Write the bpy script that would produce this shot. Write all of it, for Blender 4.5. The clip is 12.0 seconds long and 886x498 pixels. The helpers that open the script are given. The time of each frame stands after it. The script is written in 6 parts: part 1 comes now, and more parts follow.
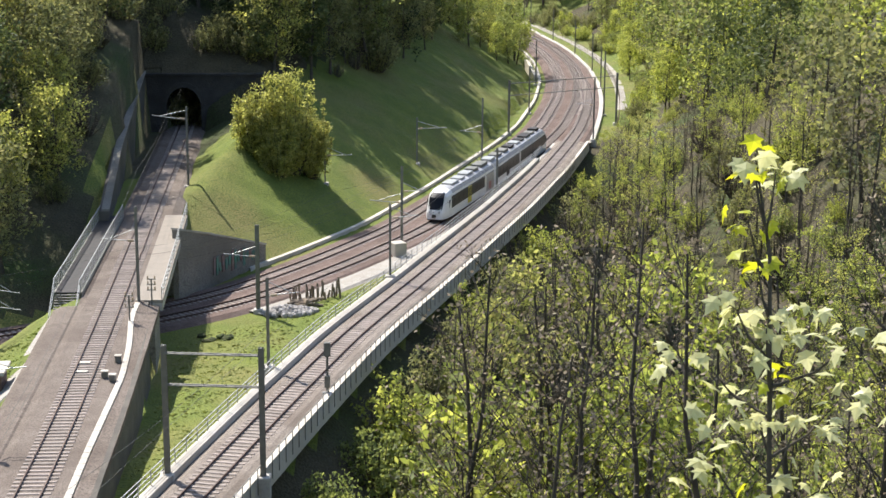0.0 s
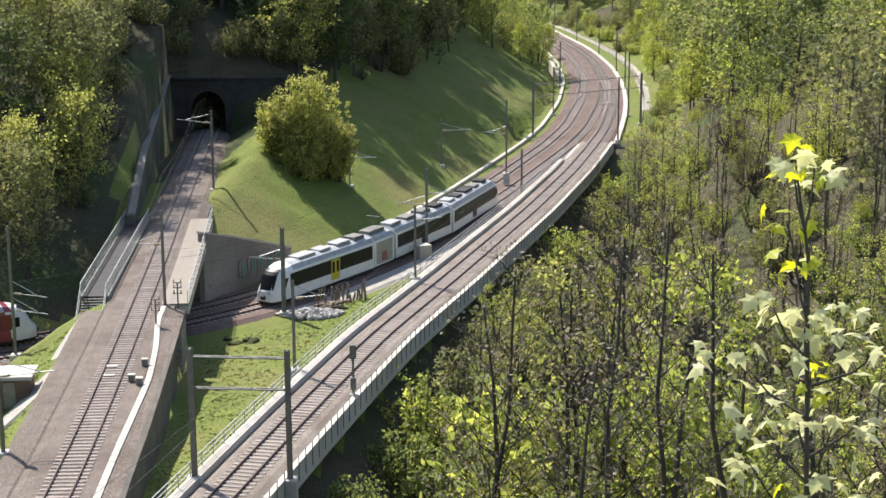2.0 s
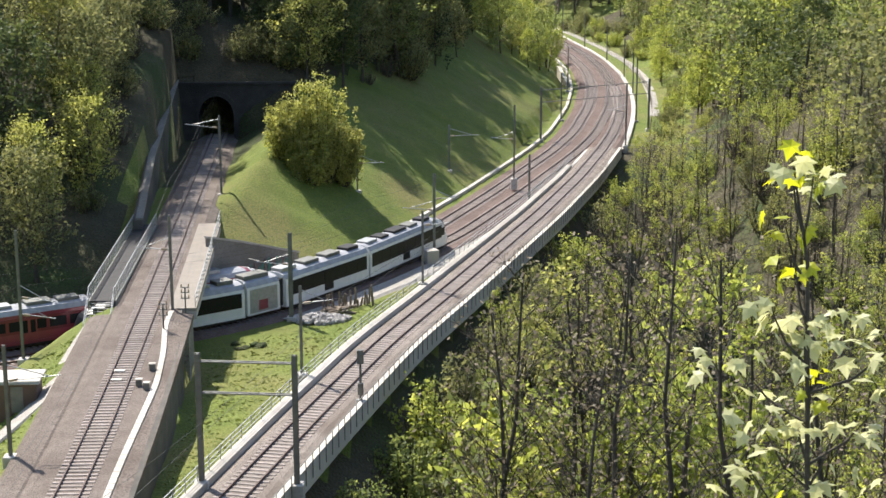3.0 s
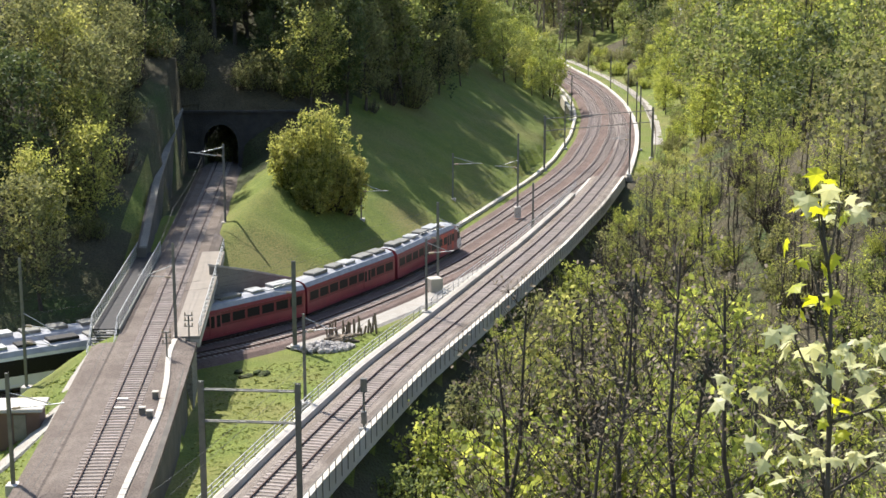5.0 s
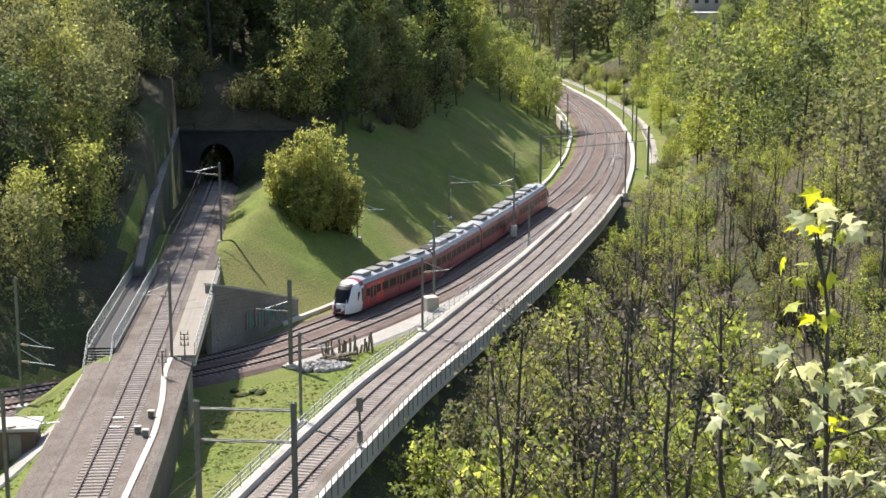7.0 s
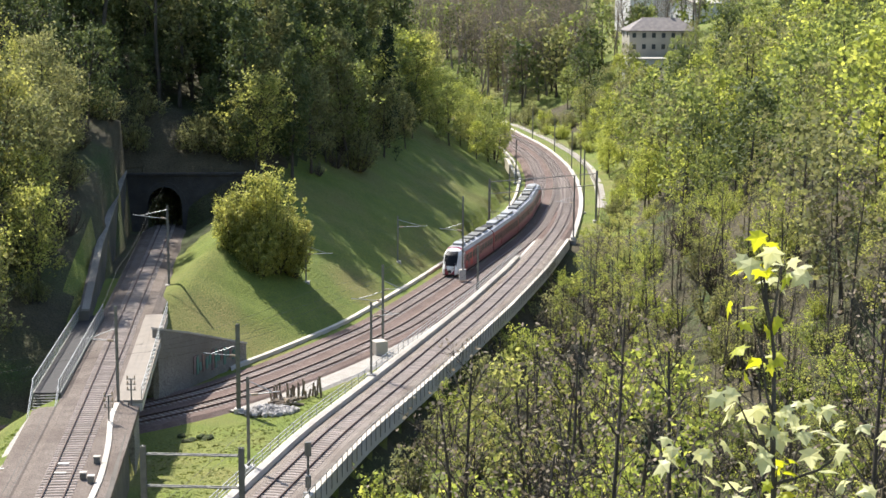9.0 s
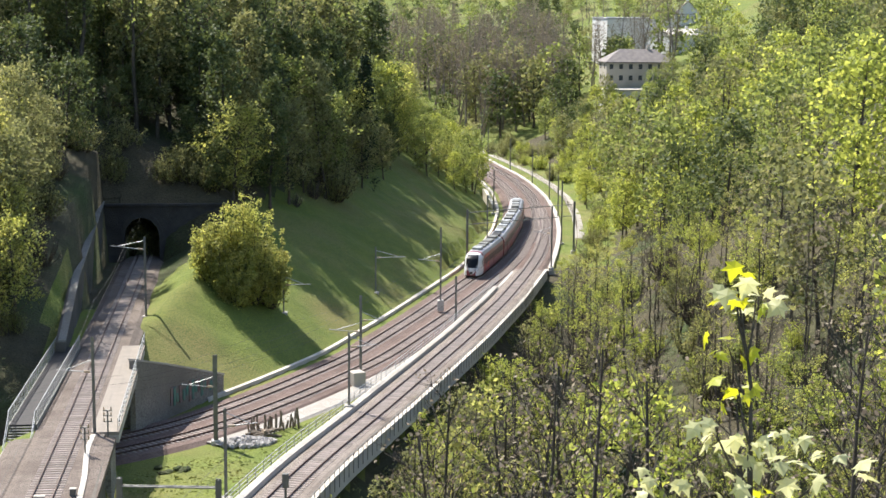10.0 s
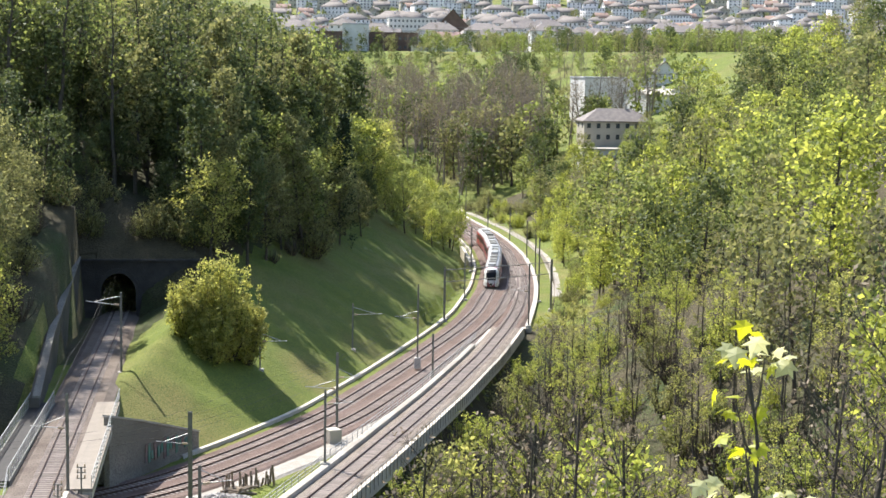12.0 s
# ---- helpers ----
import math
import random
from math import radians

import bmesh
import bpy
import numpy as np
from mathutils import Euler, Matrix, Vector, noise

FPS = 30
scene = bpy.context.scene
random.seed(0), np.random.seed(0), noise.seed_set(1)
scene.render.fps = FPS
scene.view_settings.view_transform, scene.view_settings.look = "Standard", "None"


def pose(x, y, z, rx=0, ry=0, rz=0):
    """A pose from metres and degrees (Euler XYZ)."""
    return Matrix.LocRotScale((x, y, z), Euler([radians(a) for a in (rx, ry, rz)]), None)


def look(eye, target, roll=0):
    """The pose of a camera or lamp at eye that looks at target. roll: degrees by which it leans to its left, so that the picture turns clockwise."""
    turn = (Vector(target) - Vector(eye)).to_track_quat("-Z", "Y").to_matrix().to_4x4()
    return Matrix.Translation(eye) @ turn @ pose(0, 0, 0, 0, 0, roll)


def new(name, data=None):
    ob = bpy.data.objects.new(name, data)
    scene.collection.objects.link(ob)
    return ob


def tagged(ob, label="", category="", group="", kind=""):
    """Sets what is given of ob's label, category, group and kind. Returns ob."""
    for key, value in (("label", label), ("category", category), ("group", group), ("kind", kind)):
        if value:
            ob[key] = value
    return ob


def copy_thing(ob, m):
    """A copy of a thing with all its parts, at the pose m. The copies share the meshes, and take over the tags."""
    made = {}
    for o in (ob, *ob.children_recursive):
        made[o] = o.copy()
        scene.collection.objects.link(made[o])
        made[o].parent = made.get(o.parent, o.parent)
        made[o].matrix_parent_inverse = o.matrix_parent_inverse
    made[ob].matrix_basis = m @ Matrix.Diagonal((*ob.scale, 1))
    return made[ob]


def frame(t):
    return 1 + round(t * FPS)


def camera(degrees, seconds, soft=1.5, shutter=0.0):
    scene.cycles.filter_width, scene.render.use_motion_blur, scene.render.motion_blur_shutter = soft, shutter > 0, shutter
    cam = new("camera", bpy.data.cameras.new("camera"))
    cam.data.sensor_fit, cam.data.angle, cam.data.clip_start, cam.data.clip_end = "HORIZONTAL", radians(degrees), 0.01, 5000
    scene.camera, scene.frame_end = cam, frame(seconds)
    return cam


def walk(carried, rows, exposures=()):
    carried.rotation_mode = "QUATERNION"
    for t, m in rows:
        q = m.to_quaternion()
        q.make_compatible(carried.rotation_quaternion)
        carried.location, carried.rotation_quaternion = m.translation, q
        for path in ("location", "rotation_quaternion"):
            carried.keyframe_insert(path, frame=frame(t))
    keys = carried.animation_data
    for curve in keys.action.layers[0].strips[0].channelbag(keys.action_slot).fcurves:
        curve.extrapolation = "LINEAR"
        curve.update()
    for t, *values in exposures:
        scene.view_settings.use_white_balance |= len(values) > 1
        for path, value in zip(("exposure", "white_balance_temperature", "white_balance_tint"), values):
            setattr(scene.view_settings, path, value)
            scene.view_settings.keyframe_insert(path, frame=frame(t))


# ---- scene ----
cam = camera(31.28, 12.0, 1.6)
PATH = [
    (0, pose(0, 0, 42.2, 76.565, -0.476, -1.260)),
    (0.5, pose(0, 0, 42.2, 76.653, -0.324, -1.227)),
    (1, pose(0, 0, 42.2, 76.625, -0.159, -0.964)),
    (1.5, pose(0, 0, 42.2, 76.588, -0.003, -0.685)),
    (2, pose(0, 0, 42.2, 76.627, 0.100, -0.465)),
    (2.5, pose(0, 0, 42.2, 76.700, 0.061, -0.257)),
    (3, pose(0, 0, 42.2, 76.821, 0.034, -0.170)),
    (5, pose(0, 0, 42.2, 77.844, 0.011, -0.029)),
    (5.5, pose(0, 0, 42.2, 78.070, -0.041, 0.026)),
    (6, pose(0, 0, 42.2, 78.180, -0.000, -0.000)),
    (6.5, pose(0, 0, 42.2, 78.319, 0.071, -0.052)),
    (7, pose(0, 0, 42.2, 78.524, -0.005, -0.171)),
    (9, pose(0, 0, 42.2, 80.119, -0.355, -1.986)),
    (9.5, pose(0, 0, 42.2, 80.648, -0.408, -2.364)),
    (10, pose(0, 0, 42.2, 81.235, -0.440, -2.782)),
    (10.5, pose(0, 0, 42.2, 81.788, -0.534, -3.021)),
    (11, pose(0, 0, 42.2, 82.310, -0.650, -3.202)),
    (11.5, pose(0, 0, 42.2, 82.833, -0.874, -3.362)),
    (12, pose(0, 0, 42.2, 83.320, -0.887, -3.546)),
]
walk(cam, PATH, exposures=[(0, 0.92), (7, 0.96), (12, 1.14)])

# ---- light ----
world = bpy.data.worlds.new("sky")
scene.world = world
world.use_nodes = True
wn = world.node_tree.nodes
sky = wn.new("ShaderNodeTexSky")
sky.sky_type, sky.sun_disc = "NISHITA", False
SUN_TO = Vector((-0.366, 0.512, 0.777)).normalized()
sky.sun_elevation = math.asin(SUN_TO.z)
sky.sun_rotation = math.atan2(SUN_TO.x, SUN_TO.y)
world.node_tree.links.new(sky.outputs[0], wn["Background"].inputs[0])
wn["Background"].inputs[1].default_value = 0.128
sun_data = bpy.data.lights.new("sun", "SUN")
sun_data.energy, sun_data.angle, sun_data.color = 4.9, radians(0.6), (1.0, 0.95, 0.875)
sun = new("sun", sun_data)
sun.matrix_basis = look((0, 0, 120), Vector((0, 0, 120)) - SUN_TO)


# ---- materials ----
def material(name, base, second=None, scale=1.0, rough=0.85, metal=0.0, bump=0.0, bump_scale=20.0, third=None,
             fine=None, random_amount=0.0, translucent=0.0, island=False, spec=0.3):
    """Two-scale noise colour, bump and optional variation between objects or islands."""
    m = bpy.data.materials.new(name)
    m.use_nodes = True
    nt = m.node_tree
    n, l = nt.nodes, nt.links
    b = n["Principled BSDF"]
    b.inputs["Roughness"].default_value = rough
    b.inputs["Metallic"].default_value = metal
    b.inputs["Specular IOR Level"].default_value = spec
    geo = n.new("ShaderNodeNewGeometry")
    def ramp_mix(fac, a, c):
        mix = n.new("ShaderNodeMix")
        mix.data_type = "RGBA"
        l.new(fac, mix.inputs[0])
        for sock, v in ((mix.inputs[6], a), (mix.inputs[7], c)):
            if isinstance(v, tuple):
                sock.default_value = (*v, 1)
            else:
                l.new(v, sock)
        return mix.outputs[2]
    def noise_fac(sc, lo, hi, detail=4.0):
        tex = n.new("ShaderNodeTexNoise")
        tex.inputs["Scale"].default_value = sc
        tex.inputs["Detail"].default_value = detail
        l.new(geo.outputs["Position"], tex.inputs["Vector"])
        mp = n.new("ShaderNodeMapRange")
        mp.inputs[1].default_value, mp.inputs[2].default_value = lo, hi
        l.new(tex.outputs["Fac"], mp.inputs[0])
        return mp.outputs[0]
    col = base
    if second:
        col = ramp_mix(noise_fac(scale, 0.35, 0.65), col, second)
    if third:
        col = ramp_mix(noise_fac(scale * 0.17, 0.45, 0.7), col, third)
    if fine:
        col = ramp_mix(noise_fac(scale * 12, 0.4, 0.7, 2.0), col, fine)
    if random_amount:
        if island:
            r = geo.outputs["Random Per Island"]
        else:
            r = n.new("ShaderNodeObjectInfo").outputs["Random"]
        hsv = n.new("ShaderNodeHueSaturation")
        mp = n.new("ShaderNodeMapRange")
        mp.inputs[3].default_value, mp.inputs[4].default_value = 1 - random_amount, 1 + random_amount
        l.new(r, mp.inputs[0])
        l.new(mp.outputs[0], hsv.inputs["Value"])
        mp2 = n.new("ShaderNodeMapRange")
        mp2.inputs[3].default_value, mp2.inputs[4].default_value = 0.5 + 0.035 * random_amount, 0.5 - 0.045 * random_amount
        l.new(r, mp2.inputs[0])
        l.new(mp2.outputs[0], hsv.inputs["Hue"])
        if isinstance(col, tuple):
            hsv.inputs["Color"].default_value = (*col, 1)
        else:
            l.new(col, hsv.inputs["Color"])
        col = hsv.outputs[0]
    if isinstance(col, tuple):
        b.inputs["Base Color"].default_value = (*col, 1)
    else:
        l.new(col, b.inputs["Base Color"])
    if bump:
        tex = n.new("ShaderNodeTexNoise")
        tex.inputs["Scale"].default_value = bump_scale
        l.new(geo.outputs["Position"], tex.inputs["Vector"])
        bp = n.new("ShaderNodeBump")
        bp.inputs["Strength"].default_value = bump
        bp.inputs["Distance"].default_value = 1.0 / bump_scale
        l.new(tex.outputs["Fac"], bp.inputs["Height"])
        l.new(bp.outputs[0], b.inputs["Normal"])
    if translucent:
        tr = n.new("ShaderNodeBsdfTranslucent")
        hs = n.new("ShaderNodeHueSaturation")
        hs.inputs["Hue"].default_value, hs.inputs["Saturation"].default_value, hs.inputs["Value"].default_value = 0.485, 1.1, 1.7
        if isinstance(col, tuple):
            hs.inputs["Color"].default_value = (*col, 1)
        else:
            l.new(col, hs.inputs["Color"])
        l.new(hs.outputs[0], tr.inputs["Color"])
        mx = n.new("ShaderNodeMixShader")
        mx.inputs[0].default_value = translucent
        l.new(b.outputs[0], mx.inputs[1])
        l.new(tr.outputs[0], mx.inputs[2])
        l.new(mx.outputs[0], n["Material Output"].inputs[0])
    return m


M_GRASS = material("meadow", (0.122, 0.16, 0.026), (0.172, 0.205, 0.036), 0.45, 0.95, third=(0.21, 0.182, 0.062), fine=(0.08, 0.105, 0.024), bump=1.0, bump_scale=5)
M_TUFT = material("grass_tuft", (0.135, 0.18, 0.034), (0.18, 0.22, 0.046), 0.4, 0.8, third=(0.22, 0.20, 0.08), translucent=0.15, random_amount=0.35, island=True)
M_FLOOR = material("forest_floor", (0.07, 0.06, 0.035), (0.10, 0.085, 0.05), 0.5, 1.0, third=(0.05, 0.085, 0.02), fine=(0.04, 0.035, 0.02), bump=0.9, bump_scale=4)
M_BALLAST = material("ballast", (0.25, 0.213, 0.18), (0.32, 0.275, 0.235), 1.2, 1.0, third=(0.185, 0.148, 0.12), fine=(0.09, 0.072, 0.06), bump=1.0, bump_scale=16)
M_BALLAST_SINGLE = material("ballast_brown", (0.185, 0.15, 0.125), (0.24, 0.20, 0.17), 0.9, 1.0, third=(0.14, 0.11, 0.09), fine=(0.07, 0.055, 0.045), bump=1.0, bump_scale=14)
M_BALLAST_RUST = material("ballast_rusty", (0.165, 0.115, 0.098), (0.21, 0.155, 0.135), 1.0, 1.0, third=(0.125, 0.085, 0.07), fine=(0.09, 0.065, 0.055), bump=1.0, bump_scale=16)
M_GRAVEL = material("gravel", (0.36, 0.33, 0.29), (0.45, 0.42, 0.38), 0.8, 1.0, fine=(0.24, 0.22, 0.19), bump=0.8, bump_scale=14)
M_SLEEPER = material("sleeper_concrete", (0.31, 0.265, 0.235), (0.25, 0.21, 0.185), 2.0, 0.9, bump=0.3, bump_scale=30, random_amount=0.18)
M_RAIL = material("rail_steel", (0.075, 0.05, 0.042), (0.11, 0.07, 0.055), 3.0, 0.6, metal=0.3)
M_RAILTOP = material("rail_head", (0.42, 0.40, 0.38), None, rough=0.45, metal=0.9)
M_CONCRETE = material("concrete", (0.46, 0.43, 0.39), (0.54, 0.51, 0.46), 0.7, 0.9, third=(0.34, 0.31, 0.27), fine=(0.4, 0.37, 0.33), bump=0.3, bump_scale=12)
M_CONCRETE_PALE = material("pale_concrete", (0.60, 0.555, 0.485), (0.52, 0.475, 0.41), 0.9, 0.9, third=(0.42, 0.375, 0.31), fine=(0.46, 0.42, 0.36), bump=0.25, bump_scale=12)
M_CONCRETE_OLD = material("old_concrete", (0.26, 0.245, 0.215), (0.33, 0.305, 0.265), 0.5, 0.95, third=(0.15, 0.135, 0.115), fine=(0.15, 0.135, 0.11), bump=0.5, bump_scale=8)
# portal stone: near-black base colour carries the shade of the tunnel mouth
M_DARKWALL = material("shade_dark_stone", (0.045, 0.042, 0.04), (0.065, 0.06, 0.055), 0.8, 0.95, third=(0.03, 0.028, 0.026), bump=0.7, bump_scale=5)
M_STEEL = material("mast_steel", (0.15, 0.148, 0.135), (0.20, 0.195, 0.175), 2.0, 0.6, metal=0.4)
M_GALV = material("galvanised", (0.31, 0.315, 0.31), (0.38, 0.385, 0.38), 3.0, 0.5, metal=0.5)
M_WIRE = material("wire", (0.06, 0.06, 0.055), rough=0.5, metal=0.6)
M_INSUL = material("insulator", (0.42, 0.32, 0.22), rough=0.3)
M_BARK = material("bark", (0.065, 0.052, 0.04), (0.10, 0.085, 0.066), 2.5, 0.95, third=(0.05, 0.048, 0.035), bump=0.6, bump_scale=14)
M_BARK_GREY = material("bark_grey", (0.17, 0.145, 0.12), (0.23, 0.20, 0.17), 2.5, 0.95, bump=0.5, bump_scale=14)
M_LEAF_DARK = material("leaf_dark", (0.075, 0.10, 0.036), (0.10, 0.125, 0.045), 0.5, 0.7, translucent=0.3, random_amount=0.4, island=True)
M_LEAF = material("leaf_spring", (0.145, 0.185, 0.058), (0.185, 0.22, 0.072), 0.5, 0.6, translucent=0.5, random_amount=0.4, island=True)
M_LEAF_LIME = material("leaf_lime", (0.22, 0.265, 0.068), (0.265, 0.30, 0.082), 0.5, 0.6, translucent=0.58, random_amount=0.4, island=True)
M_SAND = material("sandy_walkway", (0.25, 0.22, 0.185), (0.30, 0.262, 0.22), 0.8, 1.0, fine=(0.24, 0.21, 0.175), bump=0.5, bump_scale=14)
M_WILLOW = material("leaf_willow", (0.24, 0.27, 0.075), (0.30, 0.315, 0.10), 0.35, 0.6, third=(0.23, 0.23, 0.09), translucent=0.55, random_amount=0.35, island=True)
# render of the far town, distance haze mixed into its pale colour
M_HAZEWALL = material("hazed_town_render", (0.72, 0.70, 0.70), (0.62, 0.58, 0.57), 0.03, 0.9)
M_LEAF_OLIVE = material("leaf_olive", (0.155, 0.17, 0.07), (0.195, 0.20, 0.085), 0.5, 0.75, translucent=0.45, random_amount=0.35, island=True)
M_TWIG = material("twig_buds", (0.20, 0.165, 0.115), (0.24, 0.205, 0.14), 0.8, 0.9, translucent=0.2, random_amount=0.3, island=True)
M_NEEDLE = material("needles", (0.022, 0.04, 0.016), (0.035, 0.055, 0.022), 1.0, 0.8, random_amount=0.4, island=True)
M_MAPLE = material("maple_leaf", (0.42, 0.43, 0.20), (0.50, 0.50, 0.28), 6.0, 0.4, translucent=0.4, random_amount=0.25, island=True)
M_MAPLE_YELLOW = material("maple_leaf_yellow", (0.40, 0.42, 0.05), (0.34, 0.39, 0.05), 6.0, 0.45, translucent=0.5, random_amount=0.2, island=True)
M_WATER = material("river_water", (0.10, 0.13, 0.12), (0.16, 0.19, 0.18), 0.4, 0.08, spec=0.6, bump=0.25, bump_scale=2)
M_WHITE = material("white_paint", (0.72, 0.72, 0.71), (0.65, 0.65, 0.64), 1.2, 0.35, spec=0.5)
M_RED = material("red_paint", (0.235, 0.03, 0.044), (0.195, 0.027, 0.04), 1.2, 0.28, spec=0.6)
M_BRIGHTRED = material("bright_red_paint", (0.45, 0.045, 0.028), None, rough=0.35, spec=0.5)
M_YELLOW = material("yellow_paint", (0.50, 0.42, 0.03), None, rough=0.4)
M_GLASS = material("dark_glass", (0.01, 0.011, 0.014), None, rough=0.35, spec=0.15)
M_ROOF_GREY = material("train_roof", (0.38, 0.378, 0.39), (0.29, 0.29, 0.30), 1.5, 0.5)
M_BLACK = material("black_gear", (0.02, 0.02, 0.02), (0.035, 0.03, 0.03), 2.0, 0.7)
# mottled concrete, base darkened to give the walls their sunless-side shade
M_DARKCONC = material("weathered_concrete_shade_dark", (0.10, 0.09, 0.078), (0.14, 0.125, 0.105), 0.6, 0.95, third=(0.07, 0.065, 0.055), bump=0.5, bump_scale=8)
M_GRAFFITI = material("faded_green_spray", (0.09, 0.24, 0.17), (0.16, 0.20, 0.17), 1.5, 0.8)
M_GRAFFITI_RED = material("faded_red_spray", (0.20, 0.11, 0.10), (0.22, 0.18, 0.16), 1.5, 0.8)
M_WOOD = material("weathered_wood", (0.16, 0.125, 0.09), (0.22, 0.175, 0.13), 3.0, 0.9, bump=0.4, bump_scale=20)
M_STONE = material("rubble_stone", (0.27, 0.255, 0.24), (0.36, 0.34, 0.32), 1.5, 0.95, bump=0.5, bump_scale=10, random_amount=0.3)
M_PLASTER = material("plaster", (0.46, 0.42, 0.35), (0.40, 0.365, 0.30), 0.4, 0.9, random_amount=0.12)
M_PLASTER_W = material("white_plaster", (0.66, 0.64, 0.61), (0.60, 0.58, 0.55), 0.4, 0.9)
M_TILE = material("roof_tile", (0.25, 0.16, 0.13), (0.31, 0.22, 0.19), 0.8, 0.9, random_amount=0.25)
M_SLATE = material("roof_slate", (0.17, 0.15, 0.14), (0.24, 0.21, 0.19), 0.8, 0.8, random_amount=0.2)
M_BROWNWALL = material("brown_cladding", (0.115, 0.075, 0.06), (0.15, 0.10, 0.08), 0.4, 0.8)
M_WINDOW = material("window_glass", (0.05, 0.06, 0.07), None, rough=0.1, spec=0.6)


# ---- mesh helpers ----
def mesh_of(name, verts, faces, mats):
    me = bpy.data.meshes.new(name)
    me.from_pydata([tuple(v) for v in verts], [], faces)
    for m in (mats if isinstance(mats, (list, tuple)) else [mats]):
        me.materials.append(m)
    me.update()
    return me


def part_mesh(name, verts, faces, mat, parent, label=""):
    ob = new(name, mesh_of(name, verts, faces, mat))
    ob.parent = parent
    if label:
        ob["label"] = label
    return ob


def part(name, bm, mat, parent, label=""):
    me = bpy.data.meshes.new(name)
    bm.to_mesh(me)
    bm.free()
    me.materials.append(mat)
    ob = new(name, me)
    ob.parent = parent
    if label:
        ob["label"] = label
    return ob


def thing(name, label, category, m=None, group="", kind=""):
    ob = new(name)
    ob.empty_display_size = 0.2
    if m is not None:
        ob.matrix_basis = m
    return tagged(ob, label, category, group, kind)


def box(bm, x0, y0, z0, x1, y1, z1, bevel=0.0, m=None):
    """An axis-aligned box, bevelled and turned by m."""
    r = bmesh.ops.create_cube(bm, size=1.0)
    vs = r["verts"]
    bmesh.ops.transform(bm, matrix=Matrix.Translation(((x0 + x1) / 2, (y0 + y1) / 2, (z0 + z1) / 2)) @ Matrix.Diagonal((abs(x1 - x0), abs(y1 - y0), abs(z1 - z0), 1)), verts=vs)
    if bevel:
        es = list({e for v in vs for e in v.link_edges})
        vs = bmesh.ops.bevel(bm, geom=es, offset=bevel, segments=1, affect="EDGES")["verts"]
    if m is not None:
        bmesh.ops.transform(bm, matrix=m, verts=vs)
    return bm


def bm_box(*a, **k):
    return box(bmesh.new(), *a, **k)


def rod(bm, a, b, r, r2=None, sides=8):
    a, b = Vector(a), Vector(b)
    res = bmesh.ops.create_cone(bm, cap_ends=True, segments=sides, radius1=r, radius2=r if r2 is None else r2, depth=(b - a).length)
    q = (b - a).to_track_quat("Z", "Y").to_matrix().to_4x4()
    bmesh.ops.transform(bm, matrix=Matrix.Translation((a + b) / 2) @ q, verts=res["verts"])
    return bm


def ibeam(bm, s, h, at=(0, 0)):
    """A broad-flanged steel beam, one closed profile drawn up to height h."""
    w, t = s * 0.14, s * 0.24
    p = [(-s, -s), (s, -s), (s, -s + t), (w, -s + t), (w, s - t), (s, s - t), (s, s), (-s, s), (-s, s - t), (-w, s - t), (-w, -s + t), (-s, -s + t)]
    lo = [bm.verts.new((x + at[0], y + at[1], -0.1)) for x, y in p]
    hi = [bm.verts.new((x + at[0], y + at[1], h)) for x, y in p]
    for i in range(12):
        j = (i + 1) % 12
        bm.faces.new((lo[i], lo[j], hi[j], hi[i]))
    bm.faces.new(hi)
    return bm


def bm_rod(*a, **k):
    return rod(bmesh.new(), *a, **k)


def tube(verts, faces, pts, radii, sides=5):
    """Append a tapered tube along pts to plain lists."""
    base = len(verts)
    for i, p in enumerate(pts):
        d = (pts[min(i + 1, len(pts) - 1)] - pts[max(i - 1, 0)]).normalized()
        u = d.orthogonal().normalized()
        w = d.cross(u)
        for k in range(sides):
            a = 2 * math.pi * k / sides
            verts.append(p + (u * math.cos(a) + w * math.sin(a)) * radii[i])
    for i in range(len(pts) - 1):
        for k in range(sides):
            a, b = base + i * sides + k, base + i * sides + (k + 1) % sides
            faces.append((a, b, b + sides, a + sides))


